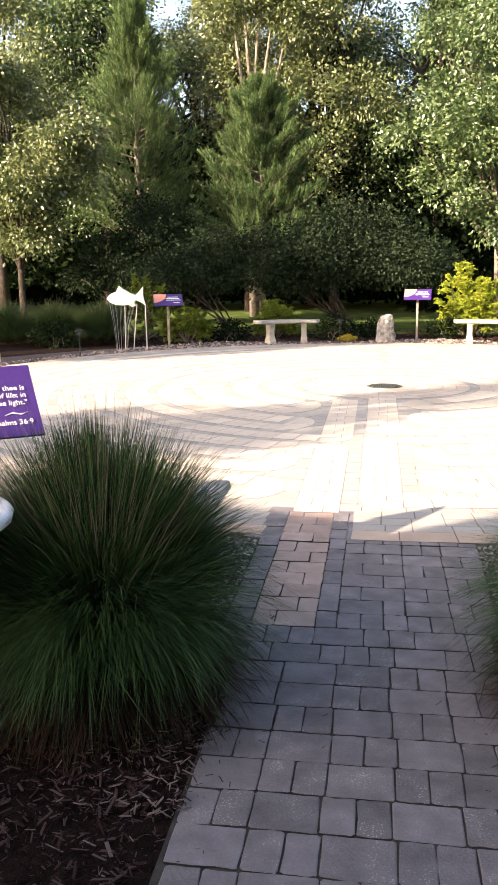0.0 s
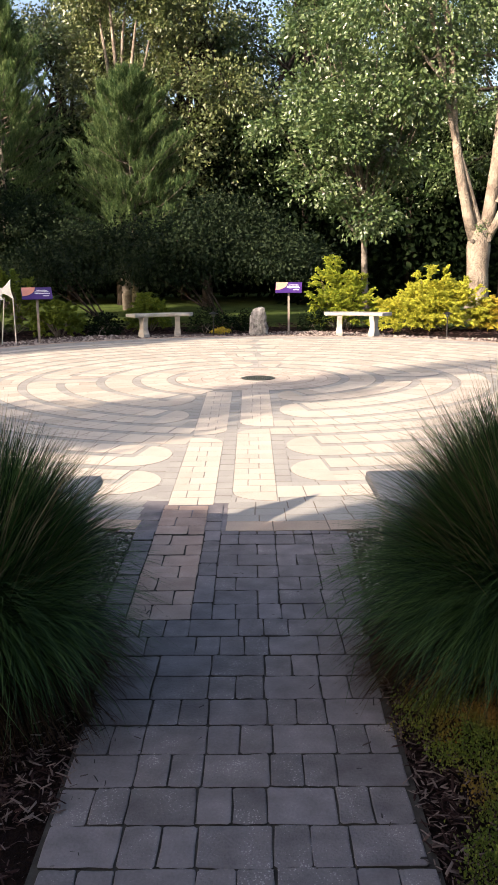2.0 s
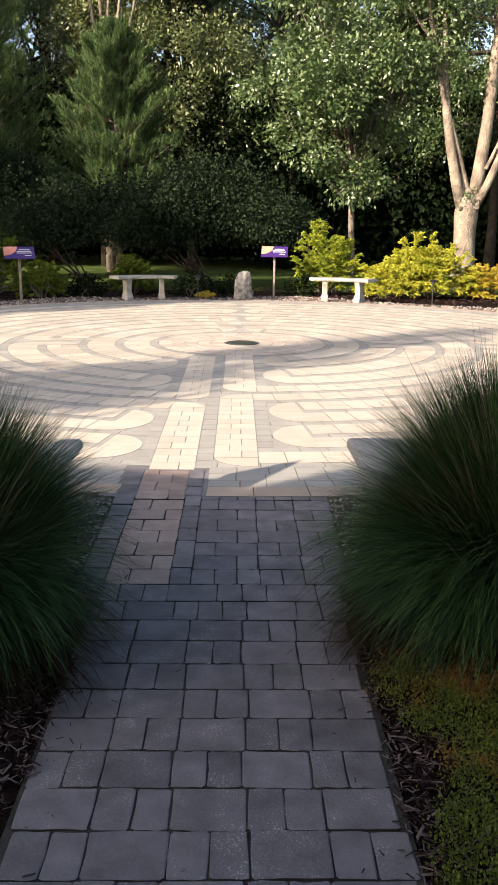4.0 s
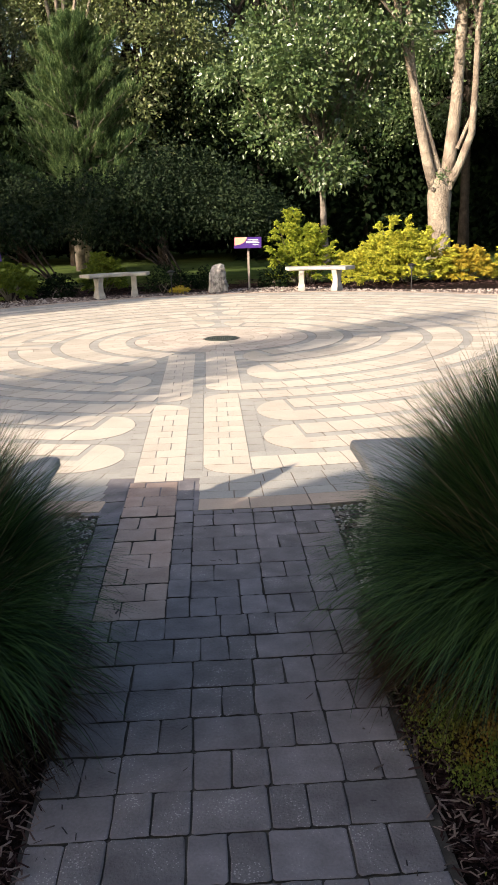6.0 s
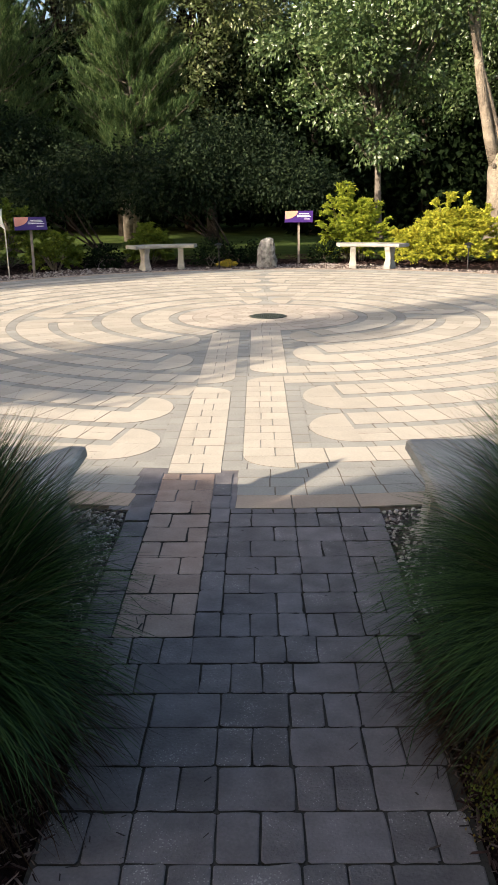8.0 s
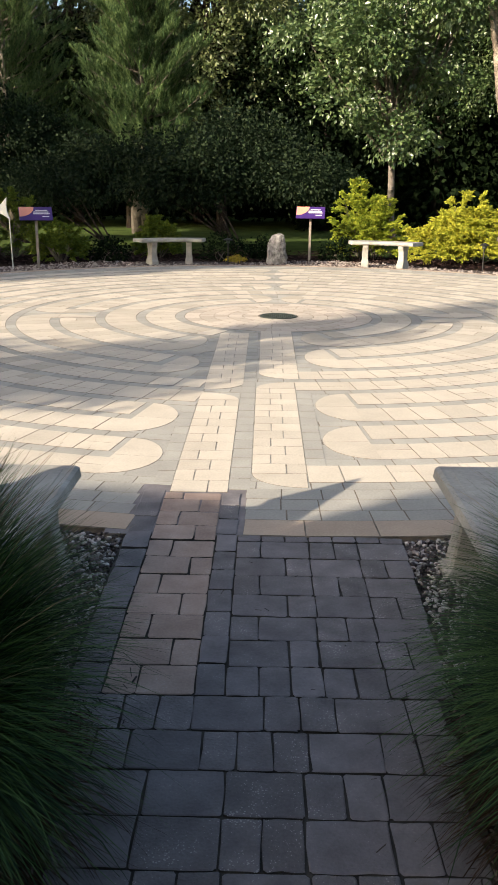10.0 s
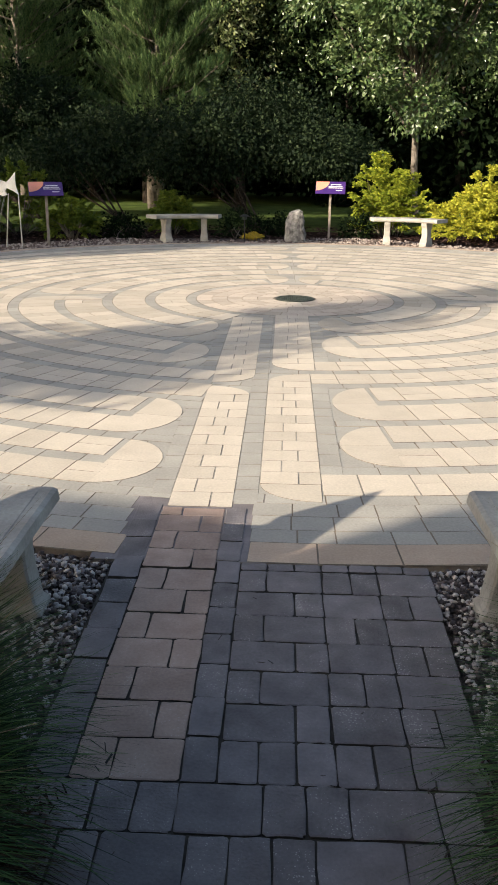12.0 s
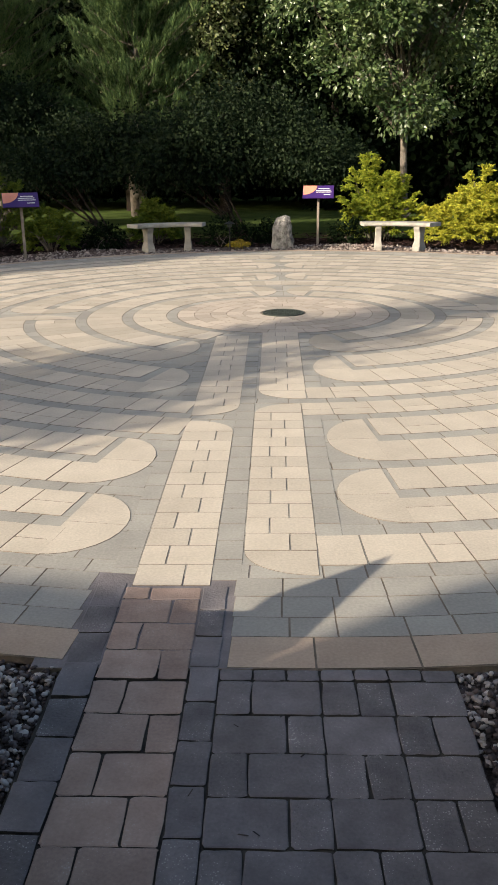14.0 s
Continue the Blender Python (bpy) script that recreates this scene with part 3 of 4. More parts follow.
def bars(x0, x1, y0, y1):
    """A single file of square grey pavers."""
    n = max(1, round((y1 - y0) / 0.17))
    h = (y1 - y0) / n
    for i in range(n):
        lay("grey_paver", [(x0 + GAP, y0 + i * h + GAP), (x1 - GAP, y0 + i * h + GAP), (x1 - GAP, y0 + (i + 1) * h - GAP), (x0 + GAP, y0 + (i + 1) * h - GAP)],
            0.0003, M_LINE, line_polys, y0 < -2.2)


bars(-0.315, -0.205, -5.70, -1.15)
bars(-0.69, -0.595, -5.60, -4.08)
bars(-0.68, -0.585, -3.30, -1.50)
bars(0.08, 0.19, -5.36, -3.68)
bars(0.12, 0.23, -2.95, -1.12)
# the middle
for r0, r1, step in ((0.225, 0.40, 0.16), (0.40, 0.56, 0.17), (0.56, 0.72, 0.17), (0.72, 0.88, 0.18), (0.88, 1.046, 0.19)):
    turn = rng.uniform(0, 6)
    lay_arc("tan_paver", r0, r1, turn, turn + 2 * math.pi, step, 0.0012, M_TAN_CENTRE, centre_polys)
for name, pool, mat, label in (("tan_pavers", tan_polys, M_TAN, "tan pavers in curved courses"), ("grey_pavers", line_polys, M_LINE, "grey pavers of the lines"),
                               ("centre_pavers", centre_polys, M_TAN_CENTRE, "tan pavers of the middle, coloured darker for shade"), ("edging_stones", edge_polys, M_EDGE, "tan edging stones")):
    if pool:
        child(name, joined_slabs(name, [p for p, _ in pool], [t for _, t in pool], mat), plaza, label, kind="stuff")

cover = thing("manhole_cover", "round dark cast iron cover set in the pavers", "manhole cover", (0.003, 0.0, 0.0))
part("frame", lathe([(0.205, -0.01), (0.205, 0.008), (0.185, 0.008), (0.183, -0.01)], 40), M_IRON, cover)
bm = lathe([(0.18, -0.01), (0.18, 0.004), (0.176, 0.006), (0.0001, 0.006)], 40)
for i in range(-7, 8):
    for j in range(-7, 8):
        if math.hypot(i, j) < 7.3 and (i + j) % 2 == 0:
            b = bmesh.ops.create_cube(bm, size=1.0)
            for v in b["verts"]:
                v.co = Vector((v.co.x * 0.017 + i * 0.0225, v.co.y * 0.017 + j * 0.0225, v.co.z * 0.006 + 0.008))
part("lid", bm, M_IRON, cover, "chequered iron lid")

lay("sand_bed", [(-0.82, -6.26), (-0.15, -6.26), (-0.15, -5.58), (-0.82, -5.58)], -0.0012, M_GREY, line_polys, True)

# ---- the path ----
path = thing("paved_path", "straight path of charcoal pavers with a rose brown strip", "paved path", kind="structure")
child("sand_base", mesh_from("sand_base", [(-0.63, -13, -0.007), (0.372, -13, -0.007), (0.385, -7.5, -0.007), (0.435, -6.258, -0.007), (-0.73, -6.258, -0.007), (-0.73, -7.45, -0.007), (-0.63, -7.5, -0.007)], [(0, 1, 2, 3, 4, 5, 6)], M_SAND), path, "dark sand in the joints")
ROW = 0.1655
path_meshes = {}
path_rest = []


def tumbled(w, h, r):
    """A worn rectangle's outline."""
    g, c = GAP * 0.95, 0.0075
    a, b = w / 2 - g, h / 2 - g
    pts = [(-a + c, -b), (-a * 0.2, -b), (a * 0.4, -b), (a - c, -b), (a - c * 0.3, -b + c * 0.3), (a, -b + c), (a, 0), (a, b - c), (a - c * 0.3, b - c * 0.3), (a - c, b), (a * 0.3, b), (-a * 0.3, b),
           (-a + c, b), (-a + c * 0.3, b - c * 0.3), (-a, b - c), (-a, 0.0), (-a, -b + c), (-a + c * 0.3, -b + c * 0.3)]
    return [(x + r.normal(0, 0.0016), y + r.normal(0, 0.0016)) for x, y in pts]


def path_paver(name, x0, x1, y0, y1, mat):
    w, h = round(x1 - x0, 3), round(y1 - y0, 3)
    if y0 < -9.6:
        path_rest.append([(x0 + GAP, y0 + GAP), (x1 - GAP, y0 + GAP), (x1 - GAP, y1 - GAP), (x0 + GAP, y1 - GAP)])
        return
    key = (name, mat.name, w, h, int(rng.integers(0, 4)))
    if key not in path_meshes:
        path_meshes[key] = slab_mesh(name, tumbled(w, h, rng), 0.0, mat, 0.0034)
    child(name, path_meshes[key], path, m=pose((x0 + x1) / 2, (y0 + y1) / 2, rng.normal(0, 0.0013) + (0.0025 if y1 > -6.3 else 0.0), rng.normal(0, 0.3), rng.normal(0, 0.3), rng.normal(0, 0.3)))


def course(x0, x1, y0, y1, units):
    """One course from its run of wholes (2) and halves (1); halves are the flecked ones as a rule."""
    step = (x1 - x0) / sum(int(u) for u in units)
    x = x0
    for k, u in enumerate(units):
        e = x1 if k == len(units) - 1 else x + int(u) * step + rng.normal(0, 0.002)
        path_paver("charcoal_paver", x, e, y0, y1, M_GREY_FLECK if rng.random() < (0.72 if u == "1" else 0.3) else M_GREY)
        x = e


STRIP_END = -7.44
# the rose strip, a short course first, and the single files of charcoal pavers along both its sides
edges = [-5.755, -5.841] + [-5.841 - 0.1599 * k for k in range(1, 11)]
for k, (top, low) in enumerate(zip(edges, edges[1:])):
    cut = -0.612 + 0.272 * (0.35 if k % 2 == 0 else 0.67) + rng.normal(0, 0.004)
    path_paver("rose_paver", -0.612, cut, low, top, M_ROSE)
    path_paver("rose_paver", cut, -0.34, low, top, M_ROSE)
for x0, x1, first in ((-0.722, -0.612, -5.72), (-0.34, -0.25, -5.745)):
    n = 10
    for k in range(n):
        h = (first - STRIP_END) / n
        path_paver("charcoal_paver", x0, x1, first - (k + 1) * h, first - k * h, M_GREY_FLECK if k % 3 == 1 else M_GREY)
# beside the strip
for k in range(7):
    path_paver("charcoal_paver", -0.25 + 0.0986 * k, -0.25 + 0.0986 * (k + 1), -6.322, -6.264, M_GREY)
for k, units in enumerate(("12112", "21211", "12112", "21211", "12112", "21211", "111112")):
    course(-0.25, 0.44 - 0.004 * k, -6.322 - 0.1597 * (k + 1), -6.322 - 0.1597 * k, units)
# the full width
y = STRIP_END
for k in range(33):
    units = ("21121121", "112111211", "222112", "2211211")[k] if k < 4 else "2112112" if k % 2 == 0 else "11211211"
    x0, x1 = (-0.735, 0.372) if k == 0 else (-0.68, 0.385) if k == 1 else (-0.62 + rng.normal(0, 0.008), 0.366 + rng.normal(0, 0.008))
    course(x0, x1, y - ROW, y, units)
    y -= ROW
child("charcoal_pavers", joined_slabs("charcoal_pavers", path_rest, [0.0] * len(path_rest), M_GREY), path, "charcoal pavers", kind="stuff")

# ---- unseen wall added behind to shade the path ----
WALL_Y = -13.4
COT = 1 / math.tan(SUN_EL)
prof = []
# top edge cut to the wanted shade: where that ends on the ground, by the line of the light (u, metres east where it
# crosses y = -6) and y
for u, y in ((14.0, -5.62), (0.24, -5.66), (0.16, -6.0), (0.10, -6.22), (-0.16, -6.28), (-0.36, -6.05), (-0.50, -5.82), (-0.9, -5.76), (-1.3, -5.68), (-8.0, -5.55)):
    h = (y - WALL_Y) / (SUN_AZ.y * COT)
    prof.append((u + (y + 6) * SUN_AZ.x / SUN_AZ.y - SUN_AZ.x * COT * h, h))
prof = [(prof[-1][0], 0.0), (prof[0][0], 0.0)] + prof
bm = bmesh.new()
front = [bm.verts.new((x, WALL_Y, z if z else -0.1)) for x, z in prof]
back = [bm.verts.new((x - 0.3 * SUN_AZ.x / SUN_AZ.y, WALL_Y - 0.3, z + 0.3 / (SUN_AZ.y * COT) if z else -0.1)) for x, z in prof]
bm.faces.new(front)
bm.faces.new(back[::-1])
for k in range(len(prof)):
    bm.faces.new((front[k], front[k - 1], back[k - 1], back[k]))
bmesh.ops.recalc_face_normals(bm, faces=bm.faces)
me = bpy.data.meshes.new("shade_wall_south")
bm.to_mesh(me)
me.materials.append(M_WALL)
tagged(new("shade_wall_south", me), "unseen wall added behind the path to cast its shade", "wall", kind="structure")


# ---- benches ----
def bench_model(spread, rad, length, plan):
    """A cast bench with a curved seat and two waisted legs; it faces +y, towards the circle's middle."""
    t = thing("garden_bench", "curved grey cast concrete garden bench on two waisted legs", "bench", group="benches round the labyrinth")
    bm = bmesh.new()
    n, half = 14, length / 2 / rad
    rows = []
    for i in range(n + 1):
        a = half * (2 * i / n - 1)
        col = []
        for rr, z in ((rad - 0.17, 0.375), (rad - 0.185, 0.395), (rad - 0.18, 0.43), (rad - 0.165, 0.437), (rad + 0.165, 0.437), (rad + 0.18, 0.43), (rad + 0.185, 0.395), (rad + 0.17, 0.375)):
            col.append(bm.verts.new((rr * math.sin(a), rad - rr * math.cos(a), z)))
        rows.append(col)
    for c0, c1 in zip(rows, rows[1:]):
        for k in range(8):
            bm.faces.new((c0[k], c0[(k + 1) % 8], c1[(k + 1) % 8], c1[k]))
    bm.faces.new(rows[0])
    bm.faces.new(rows[-1][::-1])
    bmesh.ops.recalc_face_normals(bm, faces=bm.faces)
    seat = part("seat", bm, M_CONCRETE, t, "worn concrete seat slab")
    if rad > 5:                                            # a shallow sunk panel in the seat of the straight ones
        part("seat_panel", box(length - 0.10, 0.262, 0.006, (0, 0, 0.4365), 0.0025), M_CONCRETE, seat, "raised panel on the seat")
    for s in (-1, 1):
        a = s * spread / rad
        bm = bmesh.new()
        prof = plan
        rows = []
        for d, z in prof:
            w = 0.052 if z > 0.075 else 0.066
            rows.append([bm.verts.new((x, yy, z)) for x, yy in ((-w, -d), (w, -d), (w, d), (-w, d))])
        for c0, c1 in zip(rows, rows[1:]):
            for k in range(4):
                bm.faces.new((c0[k], c0[(k + 1) % 4], c1[(k + 1) % 4], c1[k]))
        bm.faces.new(rows[0][::-1])
        bm.faces.new(rows[-1])
        bmesh.ops.bevel(bm, geom=bm.edges[:], offset=0.008, segments=1, affect="EDGES")
        bm.transform(pose(rad * math.sin(a), rad - rad * math.cos(a), 0, 0, 0, math.degrees(a)))
        part("leg", bm, M_CONCRETE, t)
    return t


WAISTED = ((0.155, -0.06), (0.155, 0.03), (0.13, 0.06), (0.10, 0.13), (0.095, 0.20), (0.115, 0.28), (0.15, 0.335), (0.155, 0.38))
PLINTHED = ((0.145, -0.06), (0.145, 0.07), (0.128, 0.08), (0.118, 0.14), (0.108, 0.20), (0.104, 0.26), (0.108, 0.32), (0.122, 0.38))
bench, near_bench = bench_model(0.35, 1.6, 1.27, WAISTED), bench_model(0.45, 40.0, 1.12, PLINTHED)
near_bench["label"] = "straight grey cast concrete bench on two plinthed legs beside the path"
spots = [((-1.93, 6.68, -0.0), 0), ((2.03, 6.46, -0.0), 0), ((-1.03, -7.08, -0.05), -90), ((0.698, -7.02, -0.05), 90)]
for k, ((x, y, z), turn) in enumerate(spots):
    m = pose(x, y, z, 0, 0, turn or math.degrees(math.atan2(-y, -x)) - 90)
    if k == 0:
        bench.matrix_basis = m
    elif k == 2:
        near_bench.matrix_basis = m
    else:
        copy_thing(bench if k == 1 else near_bench, m)


# ---- signs ----
def sign(at, rz, high, label, w=0.56, h=0.34, lean=38, words=None):
    t = thing("purple_sign", label, "sign", at, rz, group="purple signs on posts")
    part("post", box(0.045, 0.045, high + 0.08, (0, 0, (high + 0.08) / 2 - 0.1), 0.004), M_POST, t, "weathered square post")
    m = pose(0, 0, high, lean, 0, 0)
    panel = part("panel", box(w, h, 0.012, (0, 0, 0.012), 0.003, m), M_PURPLE, t, "glossy purple panel")
    part("bracket", box(0.12, 0.16, 0.012, (0, 0, 0.0), 0.002, m), M_BLACK, t)
    bm = bmesh.new()
    arc = [(0.0, 0.0)] + [(0.25 * math.cos(radians(-9 * i)), 0.25 * math.sin(radians(-9 * i))) for i in range(11)]
    lo = [bm.verts.new((-w / 2 + 0.006 + x, h / 2 - 0.006 + y, 0.0225)) for x, y in arc]
    bm.faces.new(lo[::-1])
    bm.transform(m)
    bmesh.ops.recalc_face_normals(bm, faces=bm.faces)
    child("quarter_disc", _mesh(bm, "quarter_disc", M_ORANGE), panel, "peach quarter disc")
    if words is None:
        for k, (x, y, bw) in enumerate(((0.10, 0.075, 0.20), (0.09, 0.03, 0.26), (0.10, -0.015, 0.28), (0.16, -0.085, 0.12))):
            child("text_line", _mesh(box(bw, 0.018, 0.002, (x, y, 0.0225), 0, m), "text_line", M_WHITE), panel)
    else:
        for txt, x, y, s in words:
            cu = bpy.data.curves.new("text", "FONT")
            cu.body, cu.size, cu.align_x, cu.extrude = txt, s, "RIGHT", 0.0008
            cu.materials.append(M_WHITE)
            o = new("text_line", cu)
            o.parent = panel
            o.matrix_basis = m @ pose(x, y, 0.0215)
        bm = tube([(0.13, -0.078, 0.02), (0.165, -0.066, 0.02), (0.20, -0.076, 0.02), (0.228, -0.066, 0.02)], [0.001, 0.0035, 0.0028, 0.001], 5)
        bm.transform(m)
        child("flourish", _mesh(bm, "flourish", M_WHITE), panel)
    return t


def _mesh(bm, name, mat):
    me = bpy.data.meshes.new(name)
    bm.to_mesh(me)
    bm.free()
    me.materials.append(mat)
    return me


sign((-4.12, 5.55, -0.05), 18, 0.93, "purple panel sign with peach quarter disc on a post in gravel")
sign((0.72, 7.75, -0.05), -5, 0.93, "purple panel sign with peach quarter disc beside a standing stone")
sign((-1.815, -7.38, -0.02), 35, 0.92, "purple verse sign with white lettering behind the tall grass",
     h=0.375, lean=47, words=(("n thee is", 0.238, 0.052, 0.036), ("of life; in", 0.238, 0.013, 0.036), ("see light.\"", 0.238, -0.026, 0.036), ("Psalms 36:9", 0.245, -0.128, 0.036)))

# ---- standing stone ----
bm = bmesh.new()
bmesh.ops.create_icosphere(bm, subdivisions=4, radius=1.0)
for v in bm.verts:
    d = v.co.copy()
    flat = [math.copysign(abs(q) ** 0.5, q) for q in d]
    z = flat[2] * 0.5 + 0.5
    half = 0.155 + 0.035 * (1 - z) - (0.02 * max(0.0, z - 0.75) / 0.25 if d.x < 0 else 0.0)
    c = Vector((flat[0] * half + 0.02 * (z - 0.5), flat[1] * 0.13, z * 0.64 - 0.06 + 0.022 * flat[0] * z))
    if d.x > 0.3 and 0.1 < z < 0.42:
        c.x += 0.04
    ridge = 0.5 - abs(noise.noise(Vector((d.x * 1.5, d.y * 1.5, d.z * 5.0 + d.x * 2.0))))
    k = noise.noise(d * 3.1) * 0.016 + noise.noise(d * 7.0) * 0.014 + noise.noise(d * 15.0) * 0.007
    v.co = c + d.normalized() * (k + ridge * 0.03 - 0.012)
me = _mesh(bm, "standing_stone", M_ROCK)
ob = tagged(new("standing_stone", me), "rough pale grey standing stone set in gravel", "rock")
ob.location = (0.05, 6.95, -0.06)


# ---- path lamps ----
def lamp(at):
    t = thing("path_lamp", "small black metal path lamp on a stake", "path lamp", at, group="path lamps in the gravel")
    part("stake", tube([(0, 0, -0.08), (0, 0, 0.40)], [0.012, 0.012], 8), M_BLACK, t)
    part("lens", lathe([(0.03, 0.40), (0.04, 0.42), (0.04, 0.455), (0.03, 0.46)], 14), M_IRON, t, "dull glass lens")
    part("cap", lathe([(0.085, 0.455), (0.09, 0.462), (0.05, 0.485), (0.012, 0.50), (0.001, 0.50)], 18), M_BLACK, t, "shallow conical cap")
    return t


first = lamp((-5.29, 3.73, -0.04))
for p in ((-0.85, 6.62, -0.04), (3.72, 5.95, -0.04)):
    copy_thing(first, pose(*p))

# ---- fish sculpture ----
fish = thing("fish_sculpture", "white flat fish sculpture standing on thin rods", "garden sculpture", (-4.85, 5.2, -0.05), -8)
outline = [(-0.40, 0.0), (-0.36, 0.06), (-0.28, 0.11), (-0.20, 0.135), (-0.16, 0.20), (-0.13, 0.235), (-0.07, 0.19), (0.02, 0.145), (0.10, 0.10), (0.20, 0.07),
           (0.28, 0.14), (0.36, 0.23), (0.35, 0.10), (0.36, 0.0), (0.40, -0.12), (0.30, -0.06), (0.20, -0.02), (0.16, -0.07), (0.20, -0.13), (0.12, -0.15), (0.05, -0.11),
           (-0.08, -0.125), (-0.22, -0.11), (-0.33, -0.07)]
bm = bmesh.new()
for s in (0, 1):
    vs = [bm.verts.new((x, 0.02 * (2 * s - 1) * (1 - abs(x) * 1.2), z + 0.98)) for x, z in outline]
    bm.faces.new(vs if s == 0 else vs[::-1])
n = len(outline)
bm.verts.ensure_lookup_table()
for i in range(n):
    j = (i + 1) % n
    bm.faces.new((bm.verts[i], bm.verts[i + n], bm.verts[j + n], bm.verts[j]))
bmesh.ops.recalc_face_normals(bm, faces=bm.faces)
body = part("body", bm, M_WHITE, fish, "white painted fish")
for x, y, tx in ((-0.05, 0.0, -0.03), (0.10, 0.02, 0.22), (0.40, 0.0, 0.39)):
    part("rod", tube([(x, y, -0.1), (tx, 0, 0.88)], [0.012, 0.010], 6), M_WIRE, fish)
bm = bmesh.new()
for k in range(15):
    a = 2 * math.pi * k / 15
    add_tube(bm, [(-0.12 + 0.10 * math.cos(a), 0.10 * math.sin(a), -0.05), (-0.12 + 0.14 * math.cos(a), 0.14 * math.sin(a), 0.45), (-0.08 + 0.26 * math.cos(a), 0.20 * math.sin(a), 0.92)],
             [0.0025] * 3, 4)
part("wire_cage", bm, M_WIRE, fish, "tapering wire cage")

# ---- white urn and painted post at the edge of the bed ----
urn = thing("birdbath", "white cast pedestal birdbath in the mulch bed", "birdbath", (-1.462, -8.42, 0.0))
part("pedestal", lathe([(0.20, 0.0), (0.20, 0.05), (0.17, 0.07), (0.11, 0.12), (0.08, 0.28), (0.075, 0.42), (0.10, 0.60), (0.14, 0.64)]), M_WHITE, urn, smooth=True)
part("bowl", lathe([(0.10, 0.63), (0.20, 0.66), (0.255, 0.70), (0.262, 0.725), (0.25, 0.74), (0.225, 0.735), (0.16, 0.69), (0.001, 0.675)]), M_WHITE, urn, "white bowl with a rolled rim", smooth=True)
pole = thing("painted_post", "slim white and yellow painted post by the circle", "post", (-6.36, 2.7, -0.06))
part("shaft", box(0.07, 0.07, 1.35, (0, 0, 0.675), 0.006), M_WHITE, pole)
for k in range(4):
    part("band", box(0.074, 0.074, 0.07, (0, 0, 0.15 + 0.17 * k), 0.002), M_YELLOW, pole, "yellow painted band")


# ---- gravel and mulch ----
def scatter(name, label, category, places, sizes, mat, flat=0.65, chips=False, base_z=0.0):
    n = len(places)
    if chips:
        v0 = np.array([(-1, -0.3, 0), (0.8, -1, 0), (1, 0.2, 0.1), (-0.7, 1, 0), (-0.85, -0.2, 1), (0.75, -0.8, 1), (0.9, 0.15, 1), (-0.65, 0.8, 1)], float) * (0.5, 0.10, 0.045)
        f0 = np.array([(4, 5, 6), (4, 6, 7), (0, 1, 5), (0, 5, 4), (1, 2, 6), (1, 6, 5), (2, 3, 7), (2, 7, 6), (3, 0, 4), (3, 4, 7)])
    else:
        bm = bmesh.new()
        bmesh.ops.create_icosphere(bm, subdivisions=1, radius=0.5)
        v0 = np.array([v.co[:] for v in bm.verts])
        f0 = np.array([[v.index for v in f.verts] for f in bm.faces])
        bm.free()
    a, tx, ty = rng.uniform(0, 6.283, n), rng.normal(0, 0.25, n), rng.normal(0, 0.25, n)
    sc = sizes[:, None] * rng.uniform(0.7, 1.25, (n, 3))
    if not chips:
        sc[:, 2] *= flat
    p = v0[None] * sc[:, None, :]
    if not chips:
        p = p * (1 + rng.normal(0, 0.10, (n, len(v0), 1)))
    x = p[..., 0] * np.cos(a)[:, None] - p[..., 1] * np.sin(a)[:, None]
    y = p[..., 0] * np.sin(a)[:, None] + p[..., 1] * np.cos(a)[:, None]
    z = p[..., 2] + x * tx[:, None] + y * ty[:, None]
    v = np.stack([x, y, z], -1) + places[:, None, :]
    f = f0[None] + (np.arange(n) * len(v0))[:, None, None]
    return tagged(new(name, soup(name, v.reshape(-1, 3), f.reshape(-1, 3), mat)), label, category, kind="stuff")


def area(n, x0, x1, y0, y1, keep, z, lift=0.01):
    p = np.c_[rng.uniform(x0, x1, n), rng.uniform(y0, y1, n)]
    p = p[[keep(a, b) for a, b in p]]
    return np.c_[p, np.full(len(p), z) + np.abs(rng.normal(0, lift, len(p)))]


def on_path(x, y):
    return (-0.735 if y > -7.45 else -0.64) < x < (0.44 if y > -7.2 else 0.385)


near_g = area(30000, -2.4, 2.2, -7.5, -6.2, lambda x, y: math.hypot(x, y) > R_OUT + 0.02 and not on_path(x, y) and y > -7.42 + 0.12 * math.sin(x * 5), -0.022, 0.010)
scatter("gravel", "rounded grey and white gravel beside the path's end", "gravel", near_g, rng.uniform(0.011, 0.027, len(near_g)), M_GRAVEL)
ring_g = area(34000, -7.6, 7.6, 1.0, 8.3, lambda x, y: R_OUT + 0.02 < math.hypot(x, y) < 7.35 + 0.4 * math.sin(x * 1.3), -0.045, 0.012)
scatter("gravel", "pale gravel ring round the paved circle", "gravel", ring_g, rng.uniform(0.025, 0.06, len(ring_g)), M_RING_GRAVEL)
chips = area(44000, -2.6, 1.6, -9.6, -7.0, lambda x, y: not on_path(x, y) and y < -7.3, -0.015, 0.014)
scatter("mulch_chips", "shredded dark bark chips on the bed beside the path", "mulch", chips, 0.008 + 0.05 * rng.random(len(chips)) ** 2, M_CHIP, chips=True)
edge = area(1500, -1.05, -0.60, -8.75, -7.45, lambda x, y: rng.random() < 1.2 - abs(x + 0.68) * 3, 0.0, 0.014)
pale = area(1500, -2.4, 1.0, -9.5, -7.4, lambda x, y: not on_path(x, y), 0.0, 0.012)
scatter("mulch_chips", "pale weathered bark chips strewn on the dark mulch", "mulch", pale, 0.01 + 0.055 * rng.random(len(pale)) ** 1.8, M_PALE_CHIP, chips=True)
